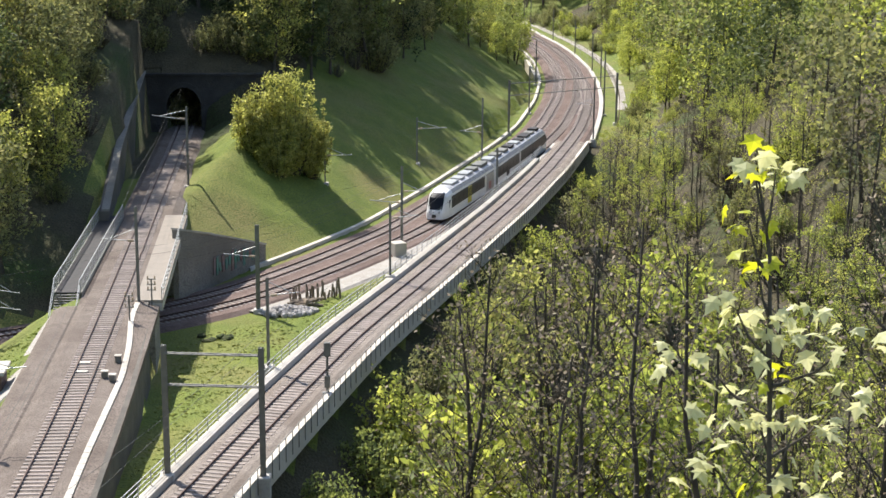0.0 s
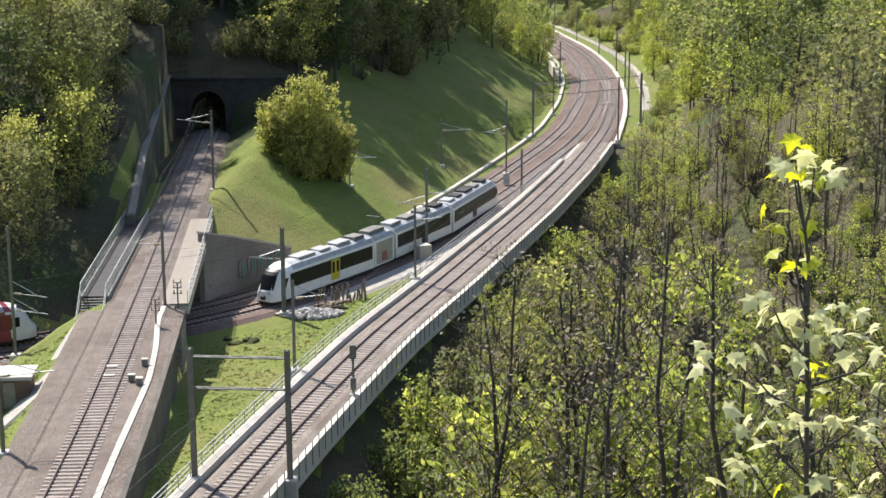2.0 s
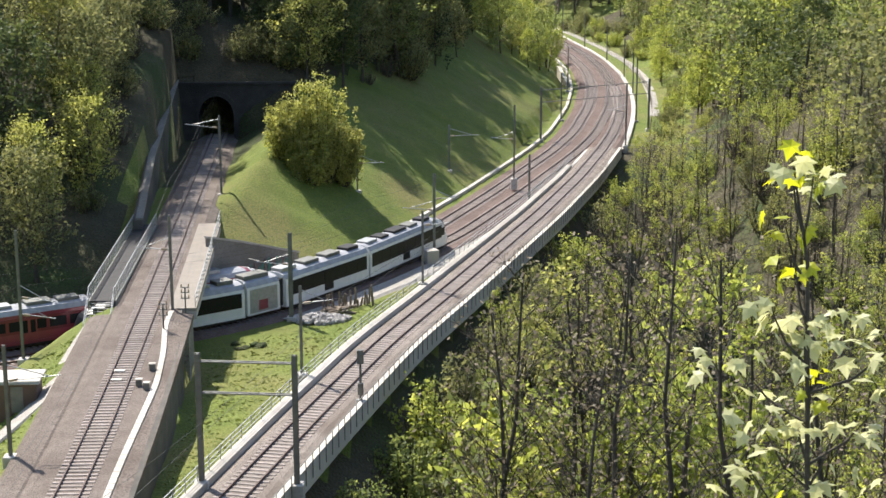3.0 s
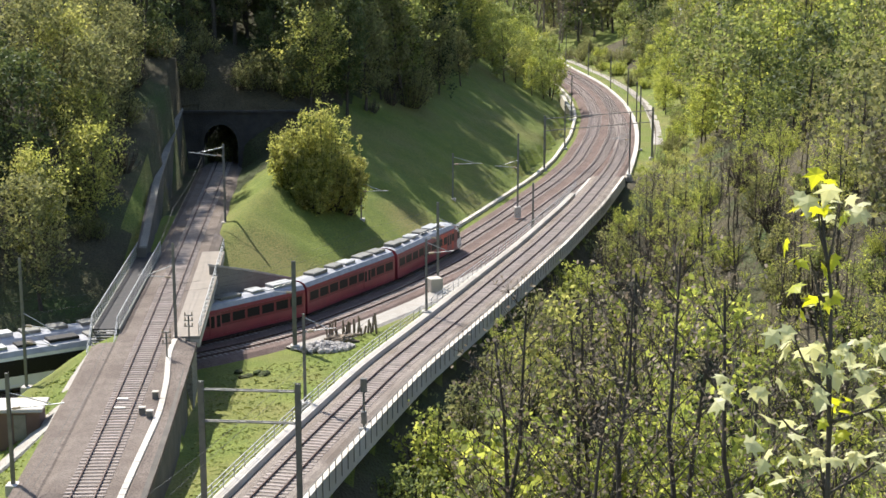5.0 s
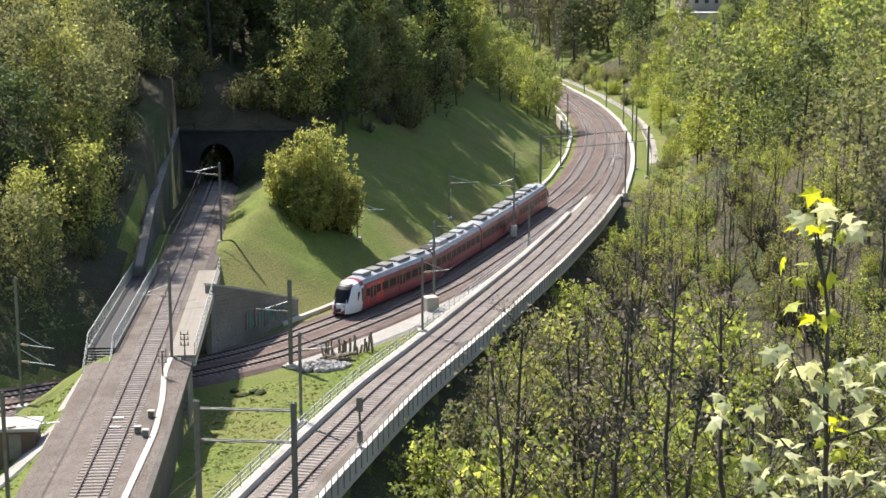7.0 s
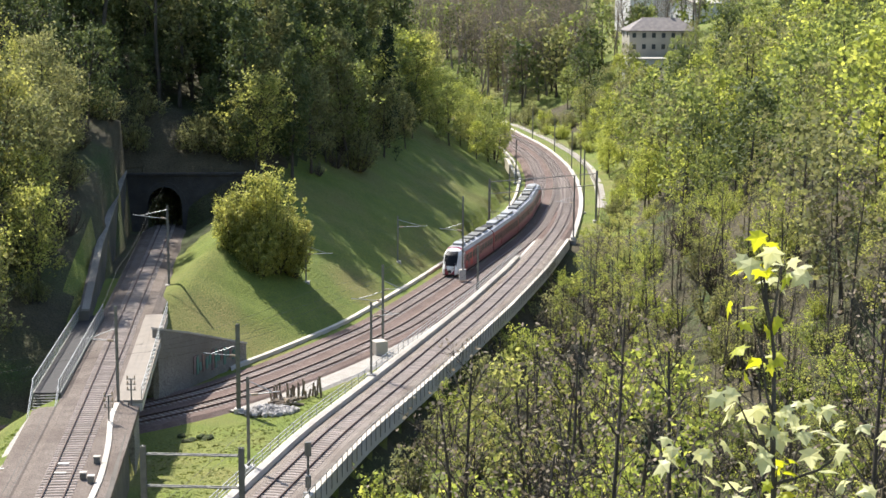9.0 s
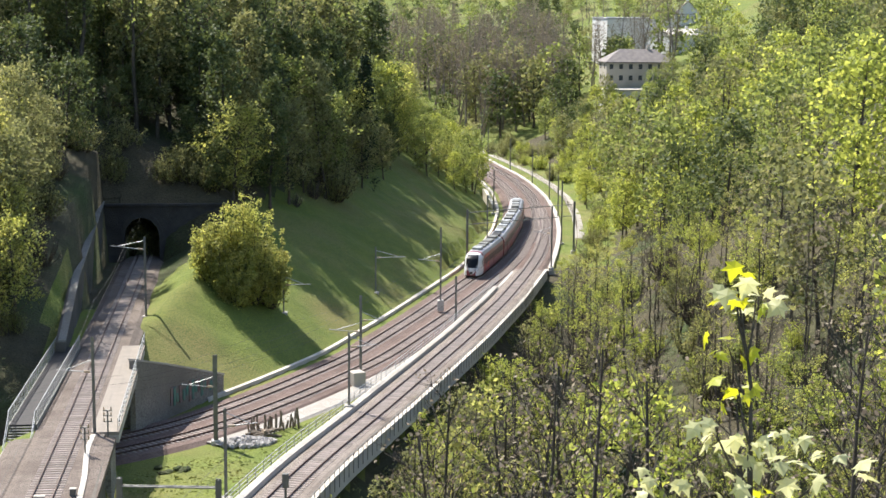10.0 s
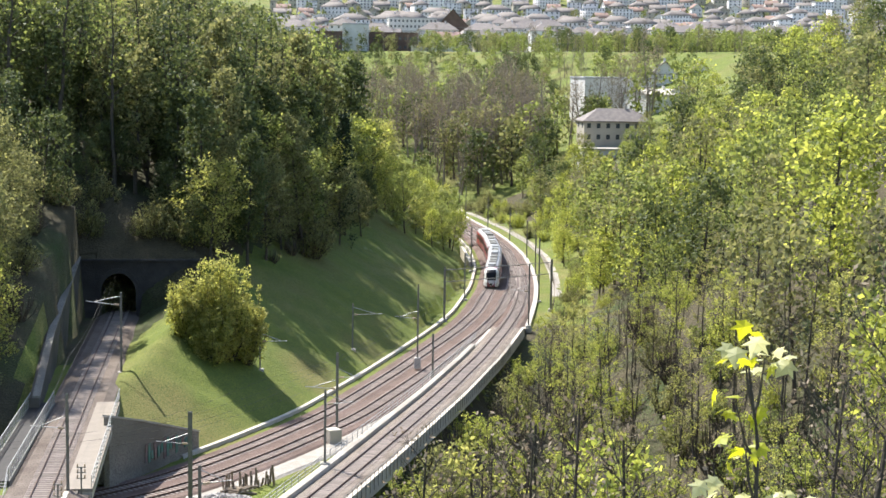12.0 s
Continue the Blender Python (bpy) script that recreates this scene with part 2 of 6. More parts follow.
# ---- the lines of the railway ----
class Line:
    """A smooth line through plan points, measured by length."""

    def __init__(self, pts, step=1.0, smooth=30):
        p = np.array(pts, float)
        seg = np.r_[0, np.cumsum(np.linalg.norm(np.diff(p[:, :2], axis=0), axis=1))]
        n = int(seg[-1] / step) + 1
        s = np.linspace(0, seg[-1], n)
        q = np.stack([np.interp(s, seg, p[:, k]) for k in range(3)], 1)
        for _ in range(smooth):
            q[1:-1] = q[1:-1] * 0.5 + (q[:-2] + q[2:]) * 0.25
        self.p = q
        self.s = np.r_[0, np.cumsum(np.linalg.norm(np.diff(q[:, :2], axis=0), axis=1))]
        self.length = self.s[-1]

    def at(self, s, off=0.0, up=0.0):
        """The place at length s, off to the right of the way ahead."""
        q = np.array([np.interp(s, self.s, self.p[:, k]) for k in range(3)])
        t = self.way(s)
        return Vector((q[0] + t.y * off, q[1] - t.x * off, q[2] + up))

    def way(self, s):
        a, b = max(s - 1.5, 0), min(s + 1.5, self.length)
        d = [np.interp(b, self.s, self.p[:, k]) - np.interp(a, self.s, self.p[:, k]) for k in range(3)]
        return Vector(d).normalized()

    def at_y(self, y):
        return float(np.interp(y, self.p[:, 1], self.s))

    def near(self, xy):
        """Distance (right positive), length and height of the nearest place for an array of plan points."""
        out_d, out_z = np.empty(len(xy)), np.empty(len(xy))
        tan = np.gradient(self.p[:, :2], axis=0)
        tan /= np.linalg.norm(tan, axis=1)[:, None]
        for i in range(0, len(xy), 4000):
            c = xy[i:i + 4000]
            d2 = ((c[:, None, :] - self.p[None, :, :2]) ** 2).sum(2)
            k = d2.argmin(1)
            v = c - self.p[k, :2]
            side = v[:, 0] * tan[k, 1] - v[:, 1] * tan[k, 0]
            out_d[i:i + 4000] = np.sqrt(d2[np.arange(len(c)), k]) * np.sign(side + 1e-9)
            out_z[i:i + 4000] = self.p[k, 2]
        return out_d, out_z

    def offset(self, off):
        return Line([self.at(s, off) for s in np.arange(0, self.length, 2.0)], smooth=4)


HILL = Line([(-330, -20, 0), (-150, 80, 0), (-80, 119, 0), (-54, 132.5, 0), (-40, 140.8, 0), (-31, 146.8, 0), (-24.6, 151.8, 0), (-18.6, 157.6, 0), (-10.3, 171.5, 0), (-1.6, 188.8, 0), (7.4, 214.9, 0), (18.4, 250.1, 0), (23.2, 268.9, 0),
             (28.7, 300, 0), (32.2, 330, 0), (33.4, 360, 0), (32.6, 385, 0), (30.3, 410, 0), (25.6, 441, 0), (20, 470, 0), (9, 510, 0), (-10, 560, 0), (-60, 660, 0)])
NEAR = HILL.offset(4.1)
VIA = Line([(-17, 70, 5.9), (-12.9, 88, 5.85), (-10.3, 99.3, 5.8), (-9, 105, 5.75), (-4.3, 124.4, 5.5), (1.4, 144.3, 4.9), (5.1, 157.8, 4.5), (12.0, 184, 3.5), (19.5, 216, 2.1), (25.4, 244.4, 0.9), (29.3, 264, 0.3), (32.6, 284, 0), (35.0, 303, 0), (36.2, 320, 0), (37.0, 335, 0)])
LEFT = Line([(-21.6, 60, 6.3), (-22.1, 85, 6.3), (-22.7, 97.9, 6.3), (-23.6, 112, 6.3), (-25.1, 133.3, 6.3), (-27.5, 165.9, 6.3), (-30.2, 204.5, 6.3), (-33.5, 250, 6.3)])


def sweep(line, profile, s0, s1, step=2.0, closed=False):
    """Verts and faces of a profile of (off, up) carried along a line."""
    n = max(2, int((s1 - s0) / step) + 1)
    ss = np.linspace(s0, s1, n)
    verts, faces, k = [], [], len(profile)
    for s in ss:
        verts += [line.at(s, o, u) for o, u in profile]
    for i in range(n - 1):
        for j in range(k if closed else k - 1):
            a, b = i * k + j, i * k + (j + 1) % k
            faces.append((a, a + k, b + k, b))
    if closed:
        faces.append(tuple(range(k)))
        faces.append(tuple(range((n - 1) * k, n * k))[::-1])
    return verts, faces


# ---- ground ----
def smoothstep(a, b, x):
    t = np.clip((x - a) / (b - a), 0, 1)
    return t * t * (3 - 2 * t)


PORTAL_Y = 224.0


def height(xy, bored=True):
    """Height of the ground at plan points; bored: with the trench in which the tunnel lies."""
    xy = np.asarray(xy, float)
    X, Y = xy[:, 0], xy[:, 1]
    dh, _ = HILL.near(xy)
    dv, zv = VIA.near(xy)
    dl, _ = LEFT.near(xy)
    dv_near = dh - 4.1
    # the wooded hillside left of the main line
    left = -dh - 4.2
    hill = np.where(left < 30, 0.58 * left, 17.4 + 0.42 * (left - 30))
    hill = np.where(left > 90, 42.6 + 0.15 * (left - 90), hill)
    hill = np.minimum(hill, 75)
    # the meadow between the main line and the viaduct
    right = dh - 10
    meadow = np.clip(0.095 * right, 0, 3.4) * (1 - smoothstep(150, 185, Y))
    z = np.where(dh < -4.2, hill - 0.55, meadow - 0.55)
    # the valley right of the viaduct, with the far bank
    fall = zv - 0.9 - 0.75 * (dv + 0.5)
    drop = smoothstep(-1.0, 1.0, dv) * (1 - smoothstep(225, 262, Y))
    bank = -12.5 + np.maximum(0, X - (26 + 0.02 * (Y - 120))) * (0.55 + 0.35 * smoothstep(100, 220, Y))
    valley = np.maximum(np.maximum(fall, -12.5 - 0.6 * smoothstep(3, 6, X) * (1 - smoothstep(20, 24, X))), np.minimum(bank, 45))
    z = z * (1 - drop) + np.minimum(valley, 60) * drop
    # right of the curve
    rr = np.maximum(np.where(Y > 325, dv_near, dv) - 4.5, 0)
    far_right = -0.6 + 0.05 * rr + 0.42 * np.maximum(rr - 9, 0)
    k = smoothstep(225, 262, Y) * smoothstep(0, 2, np.where(Y > 325, dv_near, dv))
    z = z * (1 - k) + np.minimum(far_right, 60) * k
    # the country behind rises to the town
    back = np.interp(Y, [440, 470, 600, 800, 1300, 1600, 2600, 4600], [0, 6, 20, 43, 68, 112, 260, 420])
    back = np.maximum(back, np.minimum(far_right, 60) * 0.8)
    kb = smoothstep(440, 520, Y) * smoothstep(-8, 14, np.abs(dh - 4) - 6)
    z = np.where(dh > 0, z * (1 - kb) + np.maximum(back, 0) * kb, np.where(Y > 700, z * (1 - smoothstep(700, 900, Y)) + back * smoothstep(700, 900, Y), z))
    z = np.where((np.abs(dh - 4) < 11) & (Y > 250), -0.6, z)
    # bed of the single track, with its cutting
    u = np.where(dl > 0, dl - 2.9, -dl - 4.3)
    gap = smoothstep(-9, -6.5, dh) * (1 - smoothstep(9.5, 12, dh))
    bed = (Y < PORTAL_Y)
    lo = np.where(dl > 0, -99.0, 5.7 - 0.62 * np.maximum(u, 0))
    hi = 5.7 + 0.62 * np.maximum(u, 0)
    hi = np.where((dl < 0) & (Y > 163), np.where(u < 1.3, 5.7, 60), hi)
    zl = np.clip(z, lo, hi)
    zl = np.where(u < -0.2, 5.7, zl)
    z = np.where(bed & (gap < 0.5), zl, z)
    # the bank over the tunnel mouth, and the bore
    over = 13.4 + 0.75 * (Y - PORTAL_Y) + 0.5 * np.maximum(np.abs(dl - 2) - 12, 0)
    z = np.where((Y >= PORTAL_Y) & (Y < 262) & (dh < -8), np.minimum(z, over), z)
    if bored:
        z = np.where((Y >= PORTAL_Y) & (Y < PORTAL_Y + 16) & (np.abs(dl) < 3.2), 5.7, z)
    # the spur on which the lookout stands
    spur = 38 - 0.6 * Y
    return np.where(Y < 95, np.maximum(z, np.minimum(spur, 40)), z)


def axis(*runs):
    out = [np.arange(a, b, c) for a, b, c in runs]
    return np.concatenate(out)


GX = axis((-3000, -400, 260), (-400, -120, 20), (-120, -60, 4), (-60, 75, 1.25), (75, 160, 4), (160, 400, 20), (400, 3200, 260))
GY = axis((-400, -40, 40), (-40, 60, 10), (60, 330, 1.25), (330, 520, 3), (520, 900, 12), (900, 4600, 200))
gx, gy = np.meshgrid(GX, GY)
gxy = np.stack([gx.ravel(), gy.ravel()], 1)
gz = height(gxy)
rng = np.random.default_rng(4)
gd, _ = HILL.near(gxy)
gv, _ = VIA.near(gxy)
gl, _ = LEFT.near(gxy)
rough_ground = np.array([noise.noise(Vector((x * 0.25, y * 0.25, 0))) * 0.35 + noise.noise(Vector((x * 0.9, y * 0.9, 3))) * 0.12 for x, y in gxy])
calm = np.minimum(np.minimum(np.abs(gl) - 4.5, np.abs(gd - 3.5) - 8), np.abs(gv) - 4)
gz = gz + rough_ground * np.clip(calm / 2, 0, 1)
nx, ny = len(GX), len(GY)
gfaces = [(j * nx + i, j * nx + i + 1, (j + 1) * nx + i + 1, (j + 1) * nx + i) for j in range(ny - 1) for i in range(nx - 1)]
ground_me = mesh_of("ground", np.column_stack([gxy, gz]), gfaces, [M_GRASS, M_FLOOR])
wood_mask = ((gd < -28) & (gxy[:, 0] > -200)) | ((gd < -5) & (gl < -6)) | ((gv > 1.5) & (gxy[:, 1] < 258)) | ((gd > 19) & (gxy[:, 1] > 258) & (gxy[:, 1] < 460))
wood_mask &= gxy[:, 1] < 620
flags = np.zeros(len(gfaces), dtype=np.int32)
for n_face, f in enumerate(gfaces):
    flags[n_face] = 1 if wood_mask[f[0]] and wood_mask[f[2]] else 0
ground_me.polygons.foreach_set("material_index", flags)
ground_me.polygons.foreach_set("use_smooth", np.ones(len(gfaces), dtype=bool))
ground = tagged(new("ground", ground_me), "spring meadow slopes and leaf-strewn forest floor of the valley", "ground", kind="structure")


def ground_z(x, y):
    return float(height(np.array([[x, y]]))[0])


def grass_tufts():
    """Blades and tufts of the meadow and the cut slope, too many to count."""
    r = np.random.default_rng(8)
    n = 50000
    xy = np.column_stack([r.uniform(-36, 26, n), r.uniform(84, 180, n)])
    d, _ = HILL.near(xy)
    e, _ = VIA.near(xy)
    g, _ = LEFT.near(xy)
    ok = ((d > 10.2) & (e < -3.4) & (g > 4.6) & (xy[:, 1] < 175)) | ((g < -5.6) & (g > -12) & (xy[:, 1] < 128))
    xy = xy[ok]
    m = len(xy)
    bumps = np.array([noise.noise(Vector((x * 0.25, y * 0.25, 0))) * 0.35 + noise.noise(Vector((x * 0.9, y * 0.9, 3))) * 0.12 for x, y in xy])
    free = np.minimum(np.minimum(np.abs(g[ok]) - 4.5, np.abs(d[ok] - 3.5) - 8), np.abs(e[ok]) - 4)
    z = height(xy) - 0.02 + bumps * np.clip(free / 2, 0, 1)
    a, w, h = r.uniform(0, 6.28, m), r.uniform(0.07, 0.18, m), r.uniform(0.03, 0.10, m)
    c, q = np.cos(a), np.sin(a)
    v = np.empty((m, 4, 3))
    for k, (u, t, lean) in enumerate(((-1, -0.3, 0), (1, -0.3, 0), (0.8, 1, 0.5), (-0.9, 0.85, 0.5))):
        v[:, k, 0] = xy[:, 0] + c * w * u - q * w * lean
        v[:, k, 1] = xy[:, 1] + q * w * u + c * w * lean
        v[:, k, 2] = z + h * t
    ob = new("grass", mesh_of("grass", v.reshape(-1, 3), np.arange(4 * m).reshape(-1, 4).tolist(), M_TUFT))
    tagged(ob, "tufts of fresh spring grass on meadow and cut slope", "grass", kind="stuff")


grass_tufts()

# ---- tracks ----
def ballast_bed(name, line, s0, s1, half, mat, label, depth=0.55):
    v, f = sweep(line, [(-half - 0.9, -depth - 0.25), (-half, -0.2), (half, -0.2), (half + 0.9, -depth - 0.25)], s0, s1, 2.0)
    return tagged(new(name, mesh_of(name, v, f, mat)), label, "ballast", kind="structure")


RAIL_PROFILE = [(-0.06, -0.16), (-0.012, -0.13), (-0.012, -0.05), (-0.036, -0.035), (-0.036, 0.0), (0.036, 0.0), (0.036, -0.035), (0.012, -0.05), (0.012, -0.13), (0.06, -0.16)]


def track(line, s0, s1, label, near_from, near_to, step=0.62):
    """Two rails and the sleepers of one track."""
    t = thing("railway_track", label, "railway track", group="railway tracks")
    for side in (-0.7535, 0.7535):
        v, f = sweep(line, [(side + o, u) for o, u in RAIL_PROFILE], s0, s1, 2.0, closed=True)
        r = part_mesh("rail", v, f, M_RAIL, t)
    bm = bm_box(-1.3, -0.13, -0.31, 1.3, 0.13, -0.145, bevel=0.03)
    me = bpy.data.meshes.new("sleeper")
    bm.to_mesh(me)
    bm.free()
    me.materials.append(M_SLEEPER)
    rest_v, rest_f = [], []
    count = 0
    for s in np.arange(s0 + 0.3, s1, step):
        d = line.way(s)
        m = Matrix.Translation(line.at(s)) @ Matrix.Rotation(math.atan2(d.y, d.x) - math.pi / 2, 4, "Z")
        if near_from <= s <= near_to and count < 290:
            o = new("sleeper", me)
            o.parent = t
            o.matrix_basis = m
            count += 1
        else:
            b = len(rest_v)
            rest_v += [m @ Vector(c) for c in ((-1.3, -.13, -.3), (1.3, -.13, -.3), (1.3, .13, -.3), (-1.3, .13, -.3), (-1.3, -.13, -.15), (1.3, -.13, -.15), (1.3, .13, -.15), (-1.3, .13, -.15))]
            rest_f += [tuple(b + k for k in q) for q in ((4, 5, 6, 7), (0, 1, 5, 4), (1, 2, 6, 5), (2, 3, 7, 6), (3, 0, 4, 7))]
    if rest_v:
        o = part_mesh("sleepers", rest_v, rest_f, M_SLEEPER, t)
        o["kind"] = "stuff"
    return t


S_H0, S_H1 = 0.0, HILL.length
# the double line lies in one brown bed, the single lines in grey ones
v, f = sweep(HILL, [(-3.2, -0.75), (-2.3, -0.2), (1.3, -0.19), (2.05, -0.24), (2.8, -0.19), (6.3, -0.2), (7.3, -0.75)], S_H0, S_H1, 2.0)
tagged(new("ballast_main", mesh_of("ballast_main", v, f, M_BALLAST_RUST)), "rust-brown ballast bed under the double line", "ballast", kind="structure")
s_curve = VIA.at_y(238)
ballast_bed("ballast_viaduct", VIA, VIA.at_y(70), VIA.at_y(250), 1.75, M_BALLAST, "grey ballast bed on the viaduct", 0.3)
ballast_bed("ballast_branch", VIA, VIA.at_y(248), VIA.length, 1.9, M_BALLAST_RUST, "brown ballast of the third track in the curve")
ballast_bed("ballast_single", LEFT, 0, LEFT.length, 2.4, M_BALLAST_SINGLE, "grey-brown ballast bed of the single line", 0.4)
track(HILL, S_H0, S_H1, "main line track with rusty rails on brown ballast", HILL.at_y(146), HILL.at_y(250))
track(NEAR, 0, NEAR.length, "second main line track with rusty rails", NEAR.at_y(140), NEAR.at_y(245))
track(VIA, VIA.at_y(72), VIA.length - 4, "single track on grey ballast over the viaduct", VIA.at_y(72), VIA.at_y(262))
track(LEFT, 10, LEFT.length, "single track running into the tunnel", 10, LEFT.at_y(230))

# pale edge path along the hill side of the main line, and service path on the other
v, f = sweep(HILL, [(-4.5, -0.6), (-4.45, -0.1), (-3.95, -0.12), (-3.9, -0.6)], HILL.at_y(166), HILL.at_y(520), 2.0)
tagged(new("kerb_main", mesh_of("kerb_main", v, f, M_CONCRETE_PALE)), "pale concrete cable trough beside the main line", "kerb", kind="structure")
v, f = sweep(HILL, [(6.6, -0.45), (6.7, -0.32), (9.0, -0.34), (9.6, -0.7)], HILL.at_y(156), HILL.at_y(238), 2.0)
tagged(new("path_service", mesh_of("path_service", v, f, M_GRAVEL)), "pale gravel service path beside the main line", "path", kind="structure")
CURVE = Line([(29.6, 250, 0.1), (32.2, 265, 0), (35, 282.5, 0), (37.3, 300, 0), (39.4, 322, 0), (40.6, 351, 0), (40.0, 380, 0), (38.6, 400, 0), (36.2, 420, 0), (32.0, 460, 0), (26, 497, 0), (18, 522, 0), (2, 562, 0)])
v, f = sweep(CURVE, [(-5.0, -0.6), (-4.9, -0.28), (-0.45, -0.22), (-0.4, -0.06), (0.35, -0.04), (0.4, -1.0)], 0, CURVE.length, 2.0)
cm = mesh_of("path_curve", v, f, [M_BALLAST_RUST, M_CONCRETE])
for k_, poly in enumerate(cm.polygons):
    poly.material_index = 0 if k_ % 5 < 2 else 1
tagged(new("path_curve", cm), "pale walkway along the outside of the curve", "path", kind="structure")

# ---- viaduct ----
V0, V1 = VIA.at_y(70), VIA.at_y(247)
v, f = sweep(VIA, [(-2.75, -1.35), (-2.75, -0.43), (2.75, -0.42), (2.75, -1.35), (1.4, -2.3), (-1.4, -2.3)], V0, V1, 2.0, closed=True)
viaduct = thing("viaduct", "long curved concrete railway viaduct with pale parapets", "viaduct", kind="structure")
part_mesh("deck", v, f, M_CONCRETE, viaduct)
v, f = sweep(VIA, [(-2.98, -1.0), (-2.98, 0.05), (-2.3, 0.05), (-2.3, -0.45)], V0, VIA.at_y(226), 2.0, closed=True)
part_mesh("walkway", v, f, M_CONCRETE_PALE, viaduct, "pale concrete walkway slab")
v, f = sweep(VIA, [(2.6, -1.5), (2.55, -0.2), (2.6, 0.1), (3.0, 0.1), (3.05, -1.45)], V0, V1, 2.0, closed=True)
part_mesh("parapet", v, f, M_CONCRETE_PALE, viaduct, "pale concrete edge beam")
for s in np.arange(V0 + 4, V1 - 30, 17.0):
    p = VIA.at(s)
    zb = ground_z(p.x, p.y) - 2.0
    d = VIA.way(s)
    m = Matrix.Translation((p.x, p.y, 0)) @ Matrix.Rotation(math.atan2(d.y, d.x) - math.pi / 2, 4, "Z")
    bm = bm_box(-1.3, -0.55, min(zb, p.z - 4), 1.3, 0.55, p.z - 2.29, bevel=0.1, m=m)
    part("pier", bm, M_CONCRETE, viaduct)


def railing(name, line, s0, s1, off, base, high, gap, mat, label, rails=3):
    """Posts and rails along a line."""
    t = thing(name, label, "railing", kind="")
    bm = bm_box(-0.03, -0.03, 0, 0.03, 0.03, high, bevel=0.008)
    me = bpy.data.meshes.new("post")
    bm.to_mesh(me)
    bm.free()
    me.materials.append(mat)
    for s in np.arange(s0, s1, gap):
        o = new("post", me)
        o.parent = t
        o.matrix_basis = Matrix.Translation(line.at(s, off, base))
    for k in range(rails):
        u = base + high * (k + 1) / rails - 0.03
        vv, ff = sweep(line, [(off - 0.025, u - 0.025), (off - 0.025, u + 0.025), (off + 0.025, u + 0.025), (off + 0.025, u - 0.025)], s0, s1, 2.0, closed=True)
        part_mesh("handrail" if k == rails - 1 else "rail", vv, ff, mat, t)
    return t


railing("railing", VIA, V0 + 2, VIA.at_y(232), -2.9, 0.05, 1.0, 2.0, M_GALV, "thin grey steel railing along the viaduct walkway")
railing("parapet_railing", VIA, V0 + 2, VIA.at_y(225), 3.1, -0.95, 1.75, 1.45, M_STEEL, "thin steel railing fixed outside the viaduct edge beam", rails=1)

# ---- overpass of the single line, portal and walls ----
L0, L1 = LEFT.at_y(131.5), LEFT.at_y(166)
bridge = thing("rail_overpass", "concrete overpass carrying the single track over the main line", "bridge", kind="structure")
v, f = sweep(LEFT, [(-2.9, -0.45), (4.05, -0.45), (4.05, -1.15), (-2.9, -1.15)], L0, L1, 3.0, closed=True)
part_mesh("deck", v, f, M_CONCRETE, bridge)
v, f = sweep(LEFT, [(1.75, -0.44), (1.75, -0.17), (4.1, -0.15), (4.1, -0.44)], L0, L1, 3.0, closed=True)
part_mesh("walkway", v, f, M_SAND, bridge, "sandy walkway slab")
railing("railing", LEFT, L0 + 0.3, L1 + 1.5, 3.98, -0.15, 1.1, 1.6, M_GALV, "grey steel railing on the overpass")
# abutments
for y0, y1, nm in ((128.5, 133.2, "abutment"), (157.5, 168.5, "abutment")):
    v, f = sweep(LEFT, [(-3.6, -1.2), (3.6, -1.2), (3.6, -7.4), (-3.6, -7.4)], LEFT.at_y(y0), LEFT.at_y(y1), 1.0, closed=True)
    part_mesh(nm, v, f, M_CONCRETE_OLD, bridge)


def slab(name, pts_low, pts_high, thick, mat, label, category="wall", parent=None):
    """A wall between a line of feet and a line of tops, with thickness to the left of its run."""
    verts, faces = [], []
    n = len(pts_low)
    for i in range(n):
        a, b = Vector(pts_low[max(i - 1, 0)]), Vector(pts_low[min(i + 1, n - 1)])
        d = (b - a)
        d.z = 0
        d.normalize()
        out = Vector((-d.y, d.x, 0)) * thick
        lo, hi = Vector(pts_low[i]), Vector(pts_high[i])
        verts += [lo, hi, hi + out, lo + out]
    for i in range(n - 1):
        for j in range(4):
            a, b = i * 4 + j, i * 4 + (j + 1) % 4
            faces.append((a, a + 4, b + 4, b))
    faces += [(0, 1, 2, 3), (4 * n - 1, 4 * n - 2, 4 * n - 3, 4 * n - 4)]
    return tagged(new(name, mesh_of(name, verts, faces, mat)), label, category, kind="structure")


slab("wall_wing", [(-22.9, 155.0, -0.8), (-20.6, 161, -0.8), (-15.6, 171.5, -0.8)],
     [(-22.9, 155.0, 7.0), (-20.6, 161, 5.2), (-15.6, 171.5, 1.6)], 0.6, M_CONCRETE_OLD, "stained concrete wing wall with faded graffiti")
# retaining wall left of the cutting
slab("wall_cutting", [(-31.2, 163, 5.2), (-33.6, 185, 5.2), (-36.9, 224, 5.2)], [(-31.2, 163, 7.2), (-33.6, 185, 10.2), (-36.9, 224, 14.2)], 1.0, M_DARKCONC, "tall retaining wall of the tunnel cutting, darkened for shade")
slab("wall_coping", [(-31.1, 163, 7.21), (-33.5, 185, 10.21), (-36.8, 224, 14.21)], [(-31.1, 163, 7.45), (-33.5, 185, 10.45), (-36.8, 224, 14.45)], 0.8, M_CONCRETE_OLD, "grey stained coping on the cutting wall")


